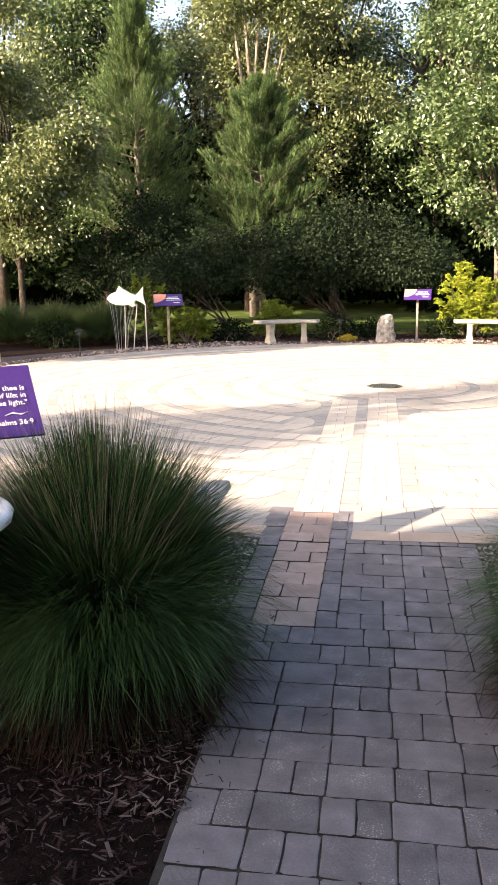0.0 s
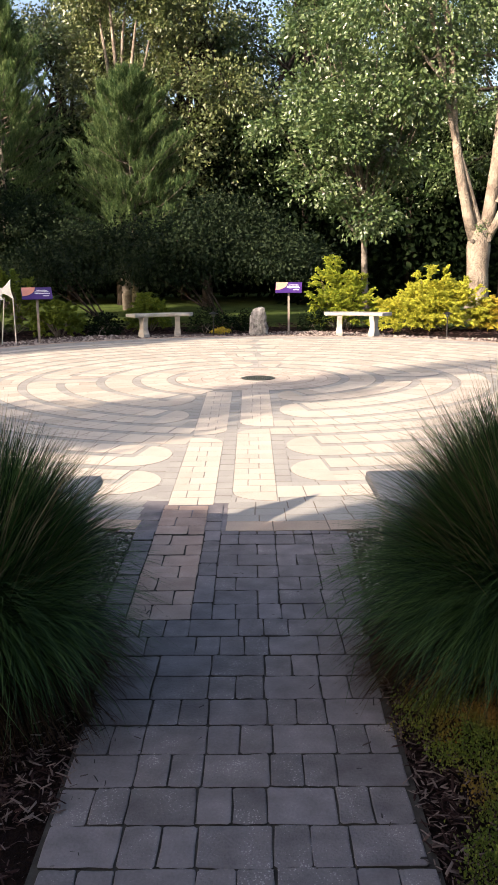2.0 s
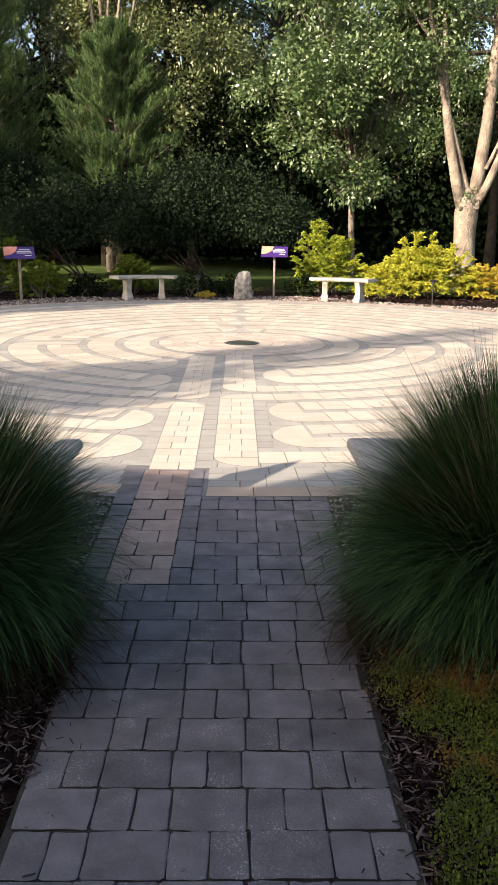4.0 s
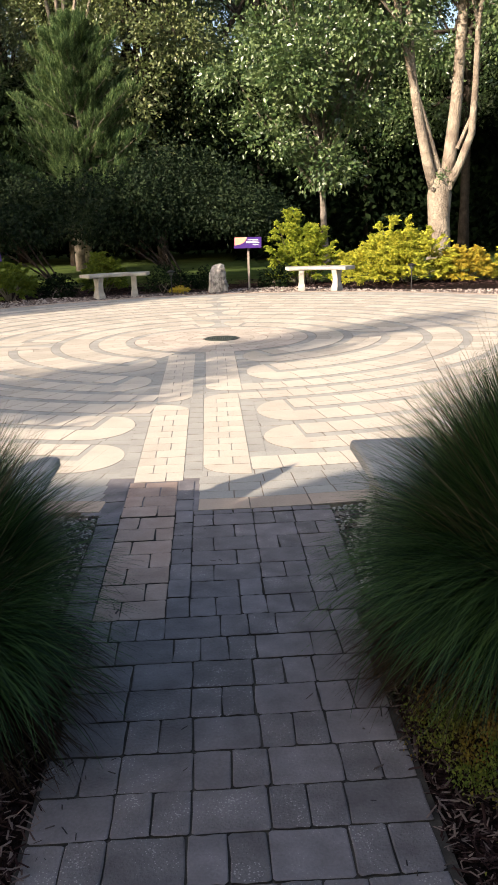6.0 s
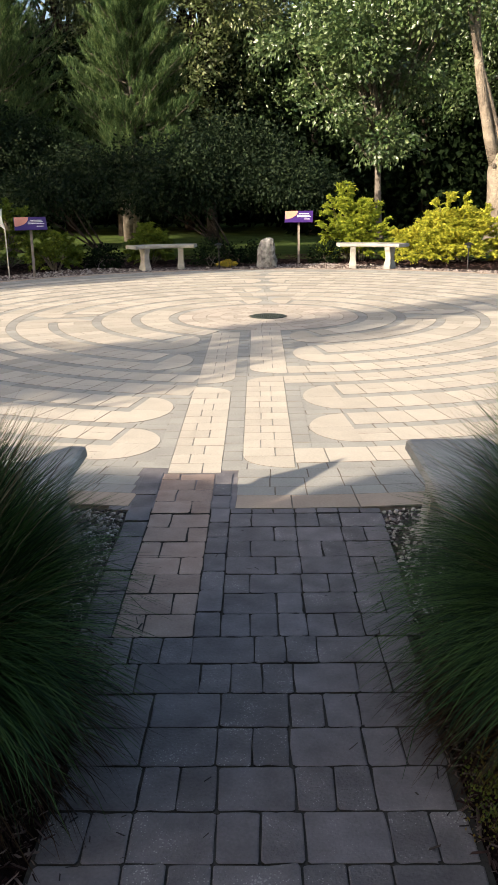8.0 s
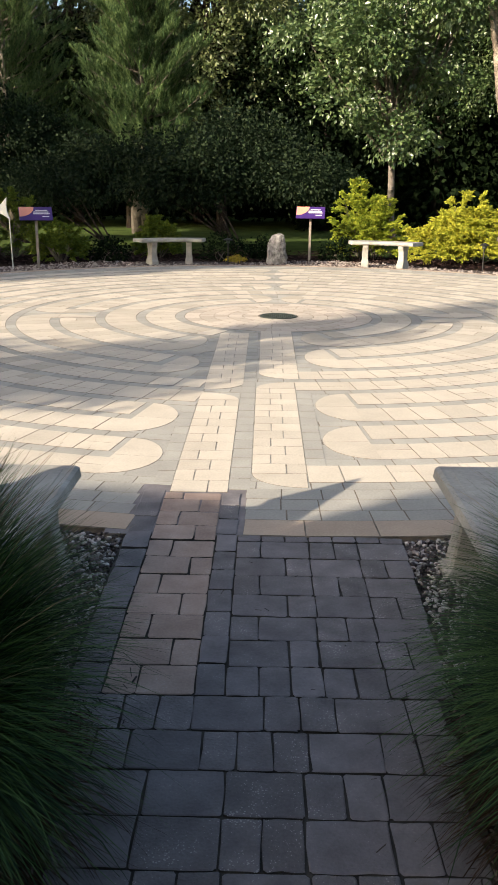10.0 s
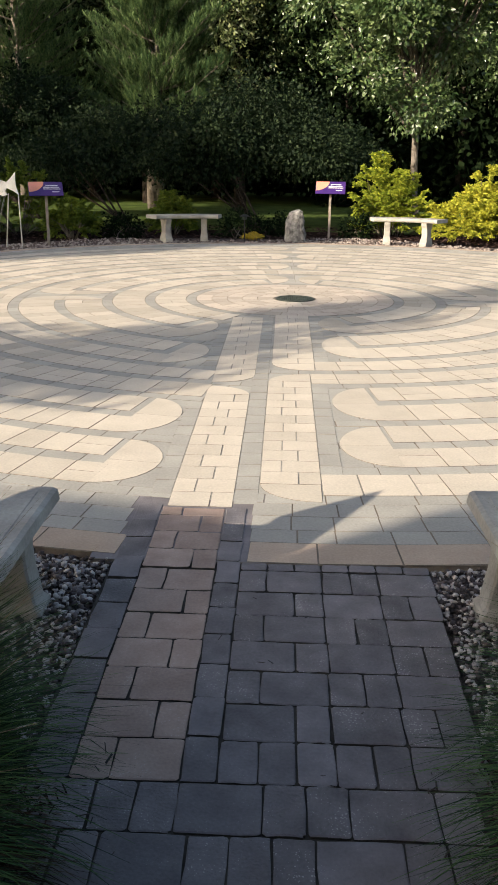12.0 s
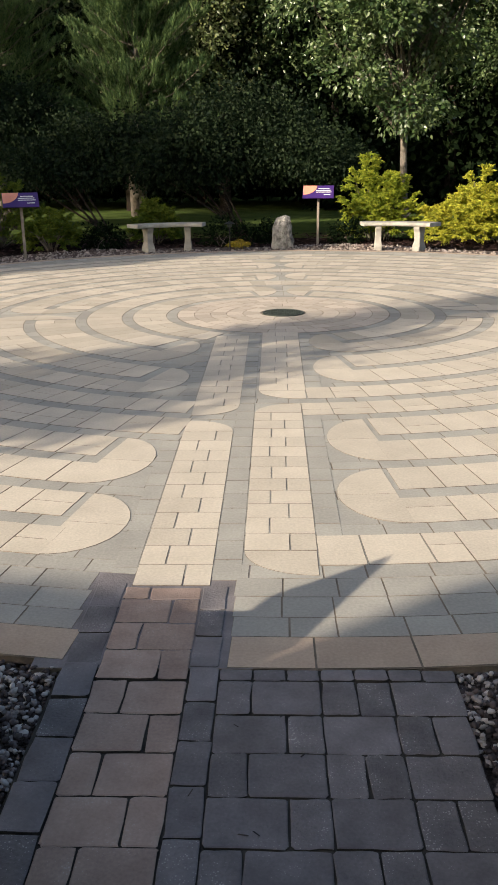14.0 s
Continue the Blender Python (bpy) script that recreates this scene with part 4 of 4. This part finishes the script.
east = area(1700, 0.36, 0.62, -9.4, -7.5, lambda x, y: rng.random() < 1.1 - abs(x - 0.45) * 4, -0.004, 0.012)
scatter("mulch_chips", "reddish brown bark chips between pavers and sedum", "mulch", east, rng.uniform(0.012, 0.05, len(east)), M_PALE_CHIP, chips=True)
scatter("mulch_chips", "brown and pale bark chips spilling onto the pavers", "mulch", edge, rng.uniform(0.012, 0.045, len(edge)), M_PALE_CHIP, chips=True)
litter = area(300, -0.62, 0.37, -9.5, -7.3, lambda x, y: min(abs(x + 0.62), abs(x - 0.36)) < 0.10 + 0.05 * rng.random(), 0.004, 0.002)
scatter("leaf_litter", "dark dry leaf scraps along the path's edges", "leaf litter", litter, rng.uniform(0.01, 0.035, len(litter)), M_DRY, chips=True)
chips_far = area(9000, -9, 9, 6.5, 10.5, lambda x, y: math.hypot(x, y) > 7.3, -0.06, 0.02)
scatter("mulch_chips", "brown mulch under the shrubs behind the gravel", "mulch", chips_far, rng.uniform(0.05, 0.13, len(chips_far)), M_CHIP, chips=True)


scraps = area(26, -0.6, 0.35, -9.4, -6.4, lambda x, y: True, 0.003, 0.001)
scatter("leaf_litter", "single dry leaf scraps lying on the pavers", "leaf litter", scraps, rng.uniform(0.012, 0.03, len(scraps)), M_DRY, chips=True)
twig = thing("fallen_twig", "dark fallen twig lying across mulch and pavers", "twig", (-0.66, -8.20, 0.004), -35)
part("stalk", tube([(-0.16, 0.02, 0.012), (-0.05, 0.0, 0.02), (0.05, 0.012, 0.012), (0.14, -0.01, 0.004)], [0.004, 0.0045, 0.004, 0.002], 6), M_DARK_BARK, twig)
part("side_shoot", tube([(-0.03, 0.002, 0.018), (0.02, 0.045, 0.012), (0.06, 0.06, 0.004)], [0.003, 0.0025, 0.0015], 5), M_DARK_BARK, twig)


# ---- fountain grass ----
def fountain_grass(at, high, wide, blades, seed, label):
    """Arching blades in locks: each leaves the crown at its own slope and bends over under its weight; outer ones lean most."""
    r = np.random.default_rng(seed)
    t = thing("fountain_grass", label, "ornamental grass", at, group="fountain grass clumps")
    locks = 150
    lock_a, lock_q = r.uniform(0, 2 * math.pi, locks), r.random(locks)
    for name, mat, n, tall, lab in (("blades", M_GRASS, blades, 1.0, ""), ("straw_tips", M_STRAW, blades // 24, 1.12, "straw coloured seed stalks"), ("dry_skirt", M_DEAD, blades // 7, 0.8, "brown dead drooping skirt"),
                                    ("pale_blades", M_STRAW, 45, 0.75, "pale dry arching blades")):
        own = r.integers(0, locks, n)
        a = lock_a[own] + r.normal(0, 0.16, n)
        q = np.clip(lock_q[own] + r.normal(0, 0.10, n), 0, 1)      # 0 upright, 1 leaning out
        if name == "straw_tips":
            q = q * 0.8
        if name == "dry_skirt":
            q = r.uniform(0.9, 1.0, n)
        if name == "pale_blades":
            q = r.uniform(0.8, 1.0, n)
        root = np.sqrt(r.random(n)) * 0.15 * (0.4 + 0.6 * q)
        length = high * tall * (1.06 - 0.14 * q) * r.uniform(0.66, 1.1, n)
        rise = np.radians(87 - 25 * q + r.normal(0, 5, n)) - (0.45 if name == "dry_skirt" else 0.0)
        bend = (0.25 + 1.8 * q ** 1.1 + r.normal(0, 0.25, n)) * (1.35 if name == "pale_blades" else 1.0) * (0.55 if name == "straw_tips" else 1.0)
        k = np.linspace(0, 1, 8)
        slope = rise[:, None] - np.maximum(bend, 0.05)[:, None] * k[None, :] ** 1.4
        step = length[:, None] / 7
        along = np.cumsum(np.cos(slope[:, :-1]) * step, 1) * (wide / 0.55)
        up = np.cumsum(np.sin(slope[:, :-1]) * step, 1)
        rad = root[:, None] + np.c_[np.zeros(n), along]
        z = np.maximum(np.c_[np.zeros(n), up], 0.012)
        twist = a[:, None] + r.normal(0, 0.13, n)[:, None] * k[None, :] ** 1.4
        x, y = rad * np.cos(twist), rad * np.sin(twist)
        w = (0.0026 if name == "blades" else 0.0022) * (1 - k ** 2.5 * 0.9)[None, :] * r.uniform(0.7, 1.4, n)[:, None]
        wa = a + math.pi / 2 + r.normal(0, 0.7, n)
        ox, oy = np.cos(wa)[:, None] * w, np.sin(wa)[:, None] * w
        v = np.stack([np.stack([x - ox, y - oy, z], -1), np.stack([x + ox, y + oy, z], -1)], 2)     # n, 8, 2, 3
        i = (np.arange(n) * 16)[:, None, None] + (np.arange(7) * 2)[None, :, None]
        f = (i + np.array([0, 1, 3, 2])[None, None, :]).reshape(-1, 4)
        child(name, soup(name, v.reshape(-1, 3), f, mat), t, lab)
    return t


fountain_grass((-1.07, -7.98, -0.02), 0.87, 0.50, 27000, 3, "dense green fountain grass clump arching over the mulch")
fountain_grass((0.94, -7.92, -0.02), 0.95, 0.51, 30000, 4, "green fountain grass clump with straw tips beside the path")

# ---- sedum ----
sedum = thing("sedum_mat", "low green sedum mat turning orange beside the path", "ground cover", (0, 0, 0), kind="stuff")
n = 5200
sx, sy = rng.uniform(0.40, 1.5, n), rng.uniform(-10.2, -8.02, n)
ok = (sx > 0.45 + 0.05 * np.sin(sy * 7)) & (sy < -8.06 + 0.07 * np.sin(sx * 9))
sx, sy = sx[ok], sy[ok]
sz = 0.045 + 0.08 * np.clip((sx - 0.42) / 0.15, 0, 1) + 0.02 * np.sin(sx * 23) * np.sin(sy * 19)
at = np.repeat(np.c_[sx, sy, sz], 26, 0) + rng.normal(0, (0.024, 0.024, 0.014), (len(sx) * 26, 3))
outw = np.c_[rng.normal(0, 0.5, (len(at), 2)), np.full(len(at), 1.3)]
child("leaves", leaf_soup("leaves", at, outw, rng.uniform(0.006, 0.012, len(at)), M_SEDUM, wide=0.75, droop=0.0), sedum)

# ---- shrubs behind the circle ----
frond_shrub("bright golden cypress shrub beside the curved bench", (3.85, 8.0, -0.06), 1.05, 1.38, M_GOLD, 800, 34, 11, 0.06, ((0.05, 0.1, 1.0), (-0.5, -0.05, 0.72), (0.55, 0.0, 0.82), (0.0, -0.3, 0.75)))
frond_shrub("yellow green cypress shrub beside the purple sign", (1.95, 8.7, -0.06), 0.74, 1.62, M_LIME_GOLD, 480, 34, 12, 0.06, ((-0.22, 0.1, 1.0), (0.3, -0.05, 0.8), (-0.1, -0.1, 0.7)))
frond_shrub("amber golden shrub under the forked tree", (5.35, 8.0, -0.06), 0.62, 0.72, M_AMBER, 260, 30, 13, 0.06)
frond_shrub("golden shrub at the edge of the gravel", (6.8, 7.9, -0.06), 0.85, 1.0, M_GOLD, 320, 30, 14, 0.06)
frond_shrub("lime green shrub in the shade behind a bench", (-2.4, 8.5, -0.06), 0.45, 0.86, M_LIME, 240, 30, 15, 0.06)
frond_shrub("lime green shrub behind the fish sculpture", (-5.3, 7.9, -0.06), 0.75, 1.4, M_LIME, 240, 30, 16, 0.06)
frond_shrub("small lime shrub beside a purple sign", (-4.1, 7.2, -0.06), 0.6, 0.75, M_LIME, 180, 30, 17, 0.06)
frond_shrub("small ochre plant beside a path lamp", (-0.70, 6.85, -0.05), 0.16, 0.16, M_AMBER, 90, 8, 18, leaf=0.04)
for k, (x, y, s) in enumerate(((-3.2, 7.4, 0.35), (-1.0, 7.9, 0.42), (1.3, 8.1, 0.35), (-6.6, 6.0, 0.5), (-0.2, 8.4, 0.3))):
    broadleaf("low_shrub", "low shrub in the mulch, leaves darkened for shade", (x, y, -0.06), 0.2, [(x, y, 0.2 * s + 0.05, s, s * 0.8, s * 0.7)], 900, 0.07, M_LEAF_SHADE, M_BARK, 0.01, 3, "shrub", 12, 0.07, 30 + k)
# ornamental grass mound in the shade
for k, (x, y) in enumerate(((-5.95, 7.0), (-6.9, 6.75), (-7.9, 6.8))):
    fountain_grass((x, y, -0.06), 0.85, 0.75, 7000, 21 + k, "dark green grass mound in the shade behind the circle")


# ---- trees ----
def mound(x0, x1, y, peak, n, seed):
    """Small clumps filling a dome from x0 to x1, for a loose crown."""
    r = random.Random(seed)
    out = []
    for k in range(n):
        u = (k + r.random()) / n
        x = x0 + (x1 - x0) * u
        topz = peak * (1 - abs(2 * u - 1) ** 2.2 * 0.62)
        s = r.uniform(0.36, 0.68)
        z = r.uniform(0.85 + 0.75 * s, max(1.5, topz - 0.35))
        out.append((x, y + r.uniform(-0.7, 0.7), z, s * 1.25, s, s * 0.75))
    return out


broadleaf("multi_stem_shrub", "tall multi-stemmed shrub with spreading crown, leaves darkened for shade", (-3.5, 10.0, -0.08), 1.0, mound(-5.6, -1.7, 10.2, 2.95, 20, 41), 22000, 0.085, M_SHRUB_SHADE, M_DARK_BARK, 0.028, 6, "shrub", 18, 0.17, 41, "", 0.3)
broadleaf("multi_stem_shrub", "tall multi-stemmed shrub with spreading crown, leaves darkened for shade", (-0.7, 10.2, -0.08), 1.0, mound(-2.5, 1.5, 10.3, 3.25, 22, 42), 25000, 0.085, M_SHRUB_SHADE, M_DARK_BARK, 0.028, 7, "shrub", 18, 0.17, 42, "", 0.3)
# Added dark shrub in place of the shade under the pines.
broadleaf("multi_stem_shrub", "added tall dark shrub in place of the shade below the pines", (-6.3, 12.8, -0.08), 1.0, mound(-8.2, -4.4, 12.8, 3.7, 20, 45), 22000, 0.095, M_SHRUB_SHADE, M_DARK_BARK, 0.03, 6, "shrub", 18, 0.17, 45, "", 0.3)
pine("young_pine", "young blue-green pine with upswept sunlit branches", (-3.35, 13.6, -0.1), 6.3, 2.5, M_NEEDLE, M_BARK, 5, 30, 54, 0.27)
pine("white_pine", "tall soft-needled pine at the wood's edge", (-7.4, 15.5, -0.1), 9.0, 2.6, M_NEEDLE, M_BARK, 6, 20, 44, 0.3)
broadleaf("young_maple", "leafy young maple with a low broad crown", (3.15, 13.4, -0.1), 3.4, boughs((3.0, 13.2, 5.6), (2.45, 1.9, 3.1), 34, 0.42, 0.78, 43), 36000, 0.125, M_LEAF, M_BARK, 0.10, 1, "tree", 40, 0.19, 43, "", 0.55)
broadleaf("oak_tree", "sunlit young oak with yellowing leaves at the lawn's edge", (-9.55, 11.4, -0.1), 2.6, boughs((-9.4, 11.2, 4.6), (1.75, 1.5, 2.4), 28, 0.45, 0.75, 44), 32000, 0.12, M_LEAF_WARM, M_DARK_BARK, 0.10, 1, "tree", 36, 0.19, 44, "", 0.55)


# forked pale tree
def forked_tree():
    t = thing("forked_tree", "pale-barked tree forking low into four stems", "tree", (5.72, 11.6, -0.1))
    part("trunk", tube([(0.0, 0, -0.1), (0.02, 0, 0.5), (0.0, 0, 1.3), (0.0, 0, 1.85), (0.02, 0.02, 2.2), (0.04, 0.05, 2.5)], [0.36, 0.29, 0.27, 0.30, 0.25, 0.05], 14), M_PALE_BARK, t, smooth=True)
    stems = (([(-0.12, 0, 2.0), (-0.30, 0, 2.6), (-0.52, 0.05, 3.6), (-0.72, 0.1, 4.8), (-0.85, 0.1, 6.6), (-1.3, 0.2, 9.0)], 0.17),
             ([(0.05, 0.1, 2.0), (-0.05, 0.1, 2.6), (-0.40, 0.1, 3.7), (-0.78, 0.0, 4.7), (-1.05, -0.1, 5.8), (-1.6, -0.2, 8.0)], 0.11),
             ([(0.12, 0.1, 2.0), (0.28, 0.15, 2.8), (0.42, 0.2, 4.0), (0.52, 0.25, 5.6), (0.65, 0.3, 7.2), (0.9, 0.3, 9.5)], 0.21),
             ([(0.16, -0.1, 2.0), (0.45, -0.1, 2.55), (0.74, -0.1, 3.3), (0.80, -0.1, 4.4), (0.82, -0.1, 5.8), (1.2, 0.0, 8.0)], 0.13))
    for pts, r in stems:
        part("stem", tube(pts, [0.88 * r * (1 - 0.11 * i) for i in range(6)], 10), M_PALE_BARK, t, smooth=True)
    part("branch", tube([(0.42, 0.0, 2.95), (0.62, 0.0, 3.4), (0.78, 0.02, 3.75)], [0.05, 0.045, 0.04], 6), M_PALE_BARK, t)
    for x, y, z in ((-0.22, -0.24, 2.0), (0.20, -0.25, 2.02)):
        part("knot", lathe([(0.06, -0.03), (0.055, 0.015), (0.035, 0.025), (0.001, 0.02)], 10), M_BARK, t).matrix_basis = pose(x, y, z, 80, 0, 0)
    blobs = [(-1.6, 0, 6.2, 1.3, 1.2, 0.9), (-0.9, 0, 7.6, 1.7, 1.5, 1.2), (1.0, 0.2, 7.5, 1.6, 1.5, 1.2), (0.2, 0.2, 9.0, 2.2, 1.8, 1.4), (1.9, 0, 6.0, 0.9, 0.9, 0.8), (-2.6, -0.2, 7.6, 1.2, 1.2, 1.0),
             (2.6, 0.2, 7.8, 1.4, 1.2, 1.0)]
    for k, b in enumerate(blobs):
        part("limb", tube(curve_points(stems[k % 4][0][4], b[:3], 5, 0.3, 70 + k), [0.06, 0.05, 0.04, 0.03, 0.015], 6), M_BARK, t, smooth=True)
    at, out = crown_points(blobs, 22000, 18, 0.24, 0.5)
    child("crown", leaf_soup("crown", at, out, 0.115 * rng.uniform(0.6, 1.25, len(at)), M_LEAF, droop=0.6), t)
    sprig, so = crown_points([(0.1, -0.2, 2.3, 0.25, 0.15, 0.18)], 160, 16, 0.06, 0.3)
    child("sprouts", leaf_soup("sprouts", sprig, so, 0.07 * rng.uniform(0.6, 1.2, len(sprig)), M_LEAF), t, "leafy sprouts in the fork", kind="stuff")
    return t


forked_tree()

# tall trees of the wood
WOOD = [(-1.6, 19.5, 13, "olive"), (-4.8, 21.0, 13.5, "olive"), (1.8, 20.5, 12.5, "green"), (5.6, 20.4, 13, "green"), (8.4, 18.5, 12, "green"), (-9.5, 19.0, 12.5, "green"),
        (-13.0, 18.0, 13, "olive"), (11.5, 17.5, 11, "dark"), (-2.8, 25.0, 14, "green"), (3.4, 25.5, 13, "green"), (-7.5, 25.0, 13.5, "olive"), (12.5, 23, 12, "green"), (-11.2, 23.5, 13.5, "green")]
for k, (x, y, h, tone) in enumerate(WOOD):
    # The dark tone takes the leaf colour that has shade painted in.
    blobs = boughs((x, y, h * 0.60), (2.3, 1.8, h * 0.40), 30, 0.6, 1.0, 100 + k)
    broadleaf("woodland_tree", "tall leafy woodland tree at the garden's back", (x, y, -0.1), h * 0.72, blobs, 34000, 0.13, {"olive": M_LEAF_WARM, "green": M_LEAF, "dark": M_LEAF_SHADE}[tone], M_DARK_BARK,
              0.16, 1, "tree", 40, 0.24, 200 + k, "trees of the wood", 0.55)



# bare-stemmed tree that stands over the young pine
def pale_stemmed_tree():
    t = thing("pale_stemmed_tree", "tall tree with several bare pale stems above a pine", "tree", (-4.15, 17.6, -0.1))
    part("trunk", tube([(0.05, 0, -0.1), (0.0, 0, 2.5), (0.05, 0, 5.6)], [0.22, 0.18, 0.15], 9), M_BARK, t, smooth=True)
    tops = ((-0.55, 0.1, 8.9), (-0.2, -0.1, 9.3), (0.25, 0.1, 9.2), (0.6, -0.1, 8.8), (0.95, 0.2, 8.3))
    for k, p in enumerate(tops):
        part("stem", tube(curve_points((0.05, 0, 5.3), p, 6, 0.25, 80 + k), [0.10, 0.085, 0.075, 0.06, 0.05, 0.03], 7), M_PALE_BARK, t, smooth=True)
    at, out = crown_points([(p[0] * 1.8, p[1], p[2] + 0.7, 0.9, 0.9, 0.7) for p in tops], 9000, 30, 0.2, 0.5)
    child("crown", leaf_soup("crown", at, out, 0.13 * rng.uniform(0.6, 1.25, len(at)), M_LEAF_WARM), t)


pale_stemmed_tree()

# undergrowth that closes the wood
n = 190000
ux = rng.uniform(-26, 26, n)
uy = rng.uniform(19.0, 28, n)
uz = rng.random(n) ** 1.1 * 6.2
at = np.c_[ux, uy, uz]
at = at[(ux > 1.0) | (uz > 0.95) | (uy > 27)]                # a strip of lawn stays open under the boughs
n = len(at)
# Undergrowth and far wood get their shade from the leaf colour.
tagged(new("undergrowth", leaf_soup("undergrowth", at, rng.normal(0, 1, (n, 3)), rng.uniform(0.18, 0.36, n), M_LEAF_SHADE)), "dense undergrowth filling the wood, leaves darkened for its shade", "undergrowth", kind="stuff")
n = 60000
at = np.c_[rng.uniform(-45, 45, n), rng.uniform(31, 40, n), rng.random(n) * 8.5]
tagged(new("far_woods", leaf_soup("far_woods", at, rng.normal(0, 1, (n, 3)), rng.uniform(0.5, 1.0, n), M_LEAF_SHADE)), "far wood behind the garden, shade put into its leaf colour", "woods", kind="stuff")

# unseen trees behind the path, each bough placed for the shade it casts on the circle and beyond
def shade_tree(spots, h, leaves, size, seed, trunk_at):
    """A tree whose boughs stand up-sun of the spots (x, y, radius) that they shade."""
    off = h / math.tan(SUN_EL)
    blobs = []
    r = random.Random(seed)
    for x, y, rr in spots:
        dz = r.uniform(-0.8, 0.8)
        k = (h + dz) / math.tan(SUN_EL)
        blobs.append((x - SUN_AZ.x * k, y - SUN_AZ.y * k, h + dz, rr, rr, rr * 0.6))
    bx, by = trunk_at[0] - SUN_AZ.x * off, trunk_at[1] - SUN_AZ.y * off
    broadleaf("unseen_shade_tree", "unseen slim leafy tree up-sun, placed to cast shade", (bx, by, -0.1), h * 0.85, blobs, leaves, size, M_LEAF, M_BARK, 0.05, 1, "tree", 14, 0.16, seed, "trees behind the path", 0.2)


shade_tree([(-2.9, -3.7, 0.3), (-2.2, -4.0, 0.2), (-1.7, -3.3, 0.24), (-2.0, -2.5, 0.2), (-1.0, -2.9, 0.22), (-0.7, -3.3, 0.12), (-0.5, -2.3, 0.18), (-1.3, -1.9, 0.14), (0.0, -2.2, 0.12), (-3.2, -2.7, 0.25), (-3.8, -3.5, 0.3), (-2.4, -3.1, 0.18), (-1.2, -3.7, 0.13), (0.3, -1.6, 0.14), (-2.7, -2.2, 0.16), (-1.6, -2.8, 0.16), (-4.4, -2.8, 0.25), (-0.9, -2.2, 0.13), (-3.4, -4.2, 0.2)], 4.6, 7200, 0.11, 310, (-2.4, -3.2))
shade_tree([(0.5, -0.7, 0.28), (0.0, -0.9, 0.2), (1.2, -0.1, 0.3), (2.2, 0.7, 0.25), (3.2, 1.4, 0.22), (1.0, -1.2, 0.14), (1.9, 0.1, 0.15), (2.9, 0.7, 0.14)], 5.0, 2600, 0.11, 311, (0.8, -0.4))
shade_tree([(-6.0, 3.9, 0.6), (-5.4, 4.4, 0.55), (-4.4, 4.5, 0.6), (-3.6, 5.0, 0.5), (-2.8, 5.5, 0.4), (-1.9, 5.8, 0.3), (-4.3, 3.9, 0.45), (-3.4, 4.4, 0.4), (-2.5, 4.9, 0.3)], 8.0, 20000, 0.2, 312, (-4.4, 4.0))
# From here the unseen boughs darken benches, stone, shrubs and lawn behind the circle.
shade_tree([(-4.6, 8.2, 1.3), (-2.8, 8.6, 1.4), (-1.6, 9.4, 1.3), (-0.4, 10.2, 1.1), (-3.6, 10.4, 1.3), (-2.0, 7.0, 0.9), (-0.6, 8.2, 0.8), (-3.4, 6.4, 0.8), (-1.7, 6.3, 0.6), (-0.6, 6.8, 0.55), (0.05, 7.3, 0.35)], 7.0, 28000, 0.24, 313, (-3.0, 8.6))
shade_tree([(-7.6, 7.0, 1.5), (-6.2, 8.0, 1.3), (-5.4, 10.4, 1.3)], 7.0, 10000, 0.24, 314, (-7.0, 7.5))
shade_tree([(-2.3, 6.6, 0.55), (-1.4, 6.9, 0.5), (-0.5, 7.0, 0.45), (0.05, 7.0, 0.25), (-3.1, 6.3, 0.5), (-4.2, 5.9, 0.5), (-1.9, 6.2, 0.4), (-2.9, 5.9, 0.4), (-3.6, 5.4, 0.35), (-4.6, 5.2, 0.5)], 6.5, 24000, 0.2, 315, (-2.0, 6.8))
shade_tree([(-1.0, 12.0, 1.0), (0.6, 12.8, 1.0), (1.6, 13.6, 0.9), (-2.6, 11.4, 1.1)], 7.6, 11000, 0.24, 316, (-0.6, 12.2))
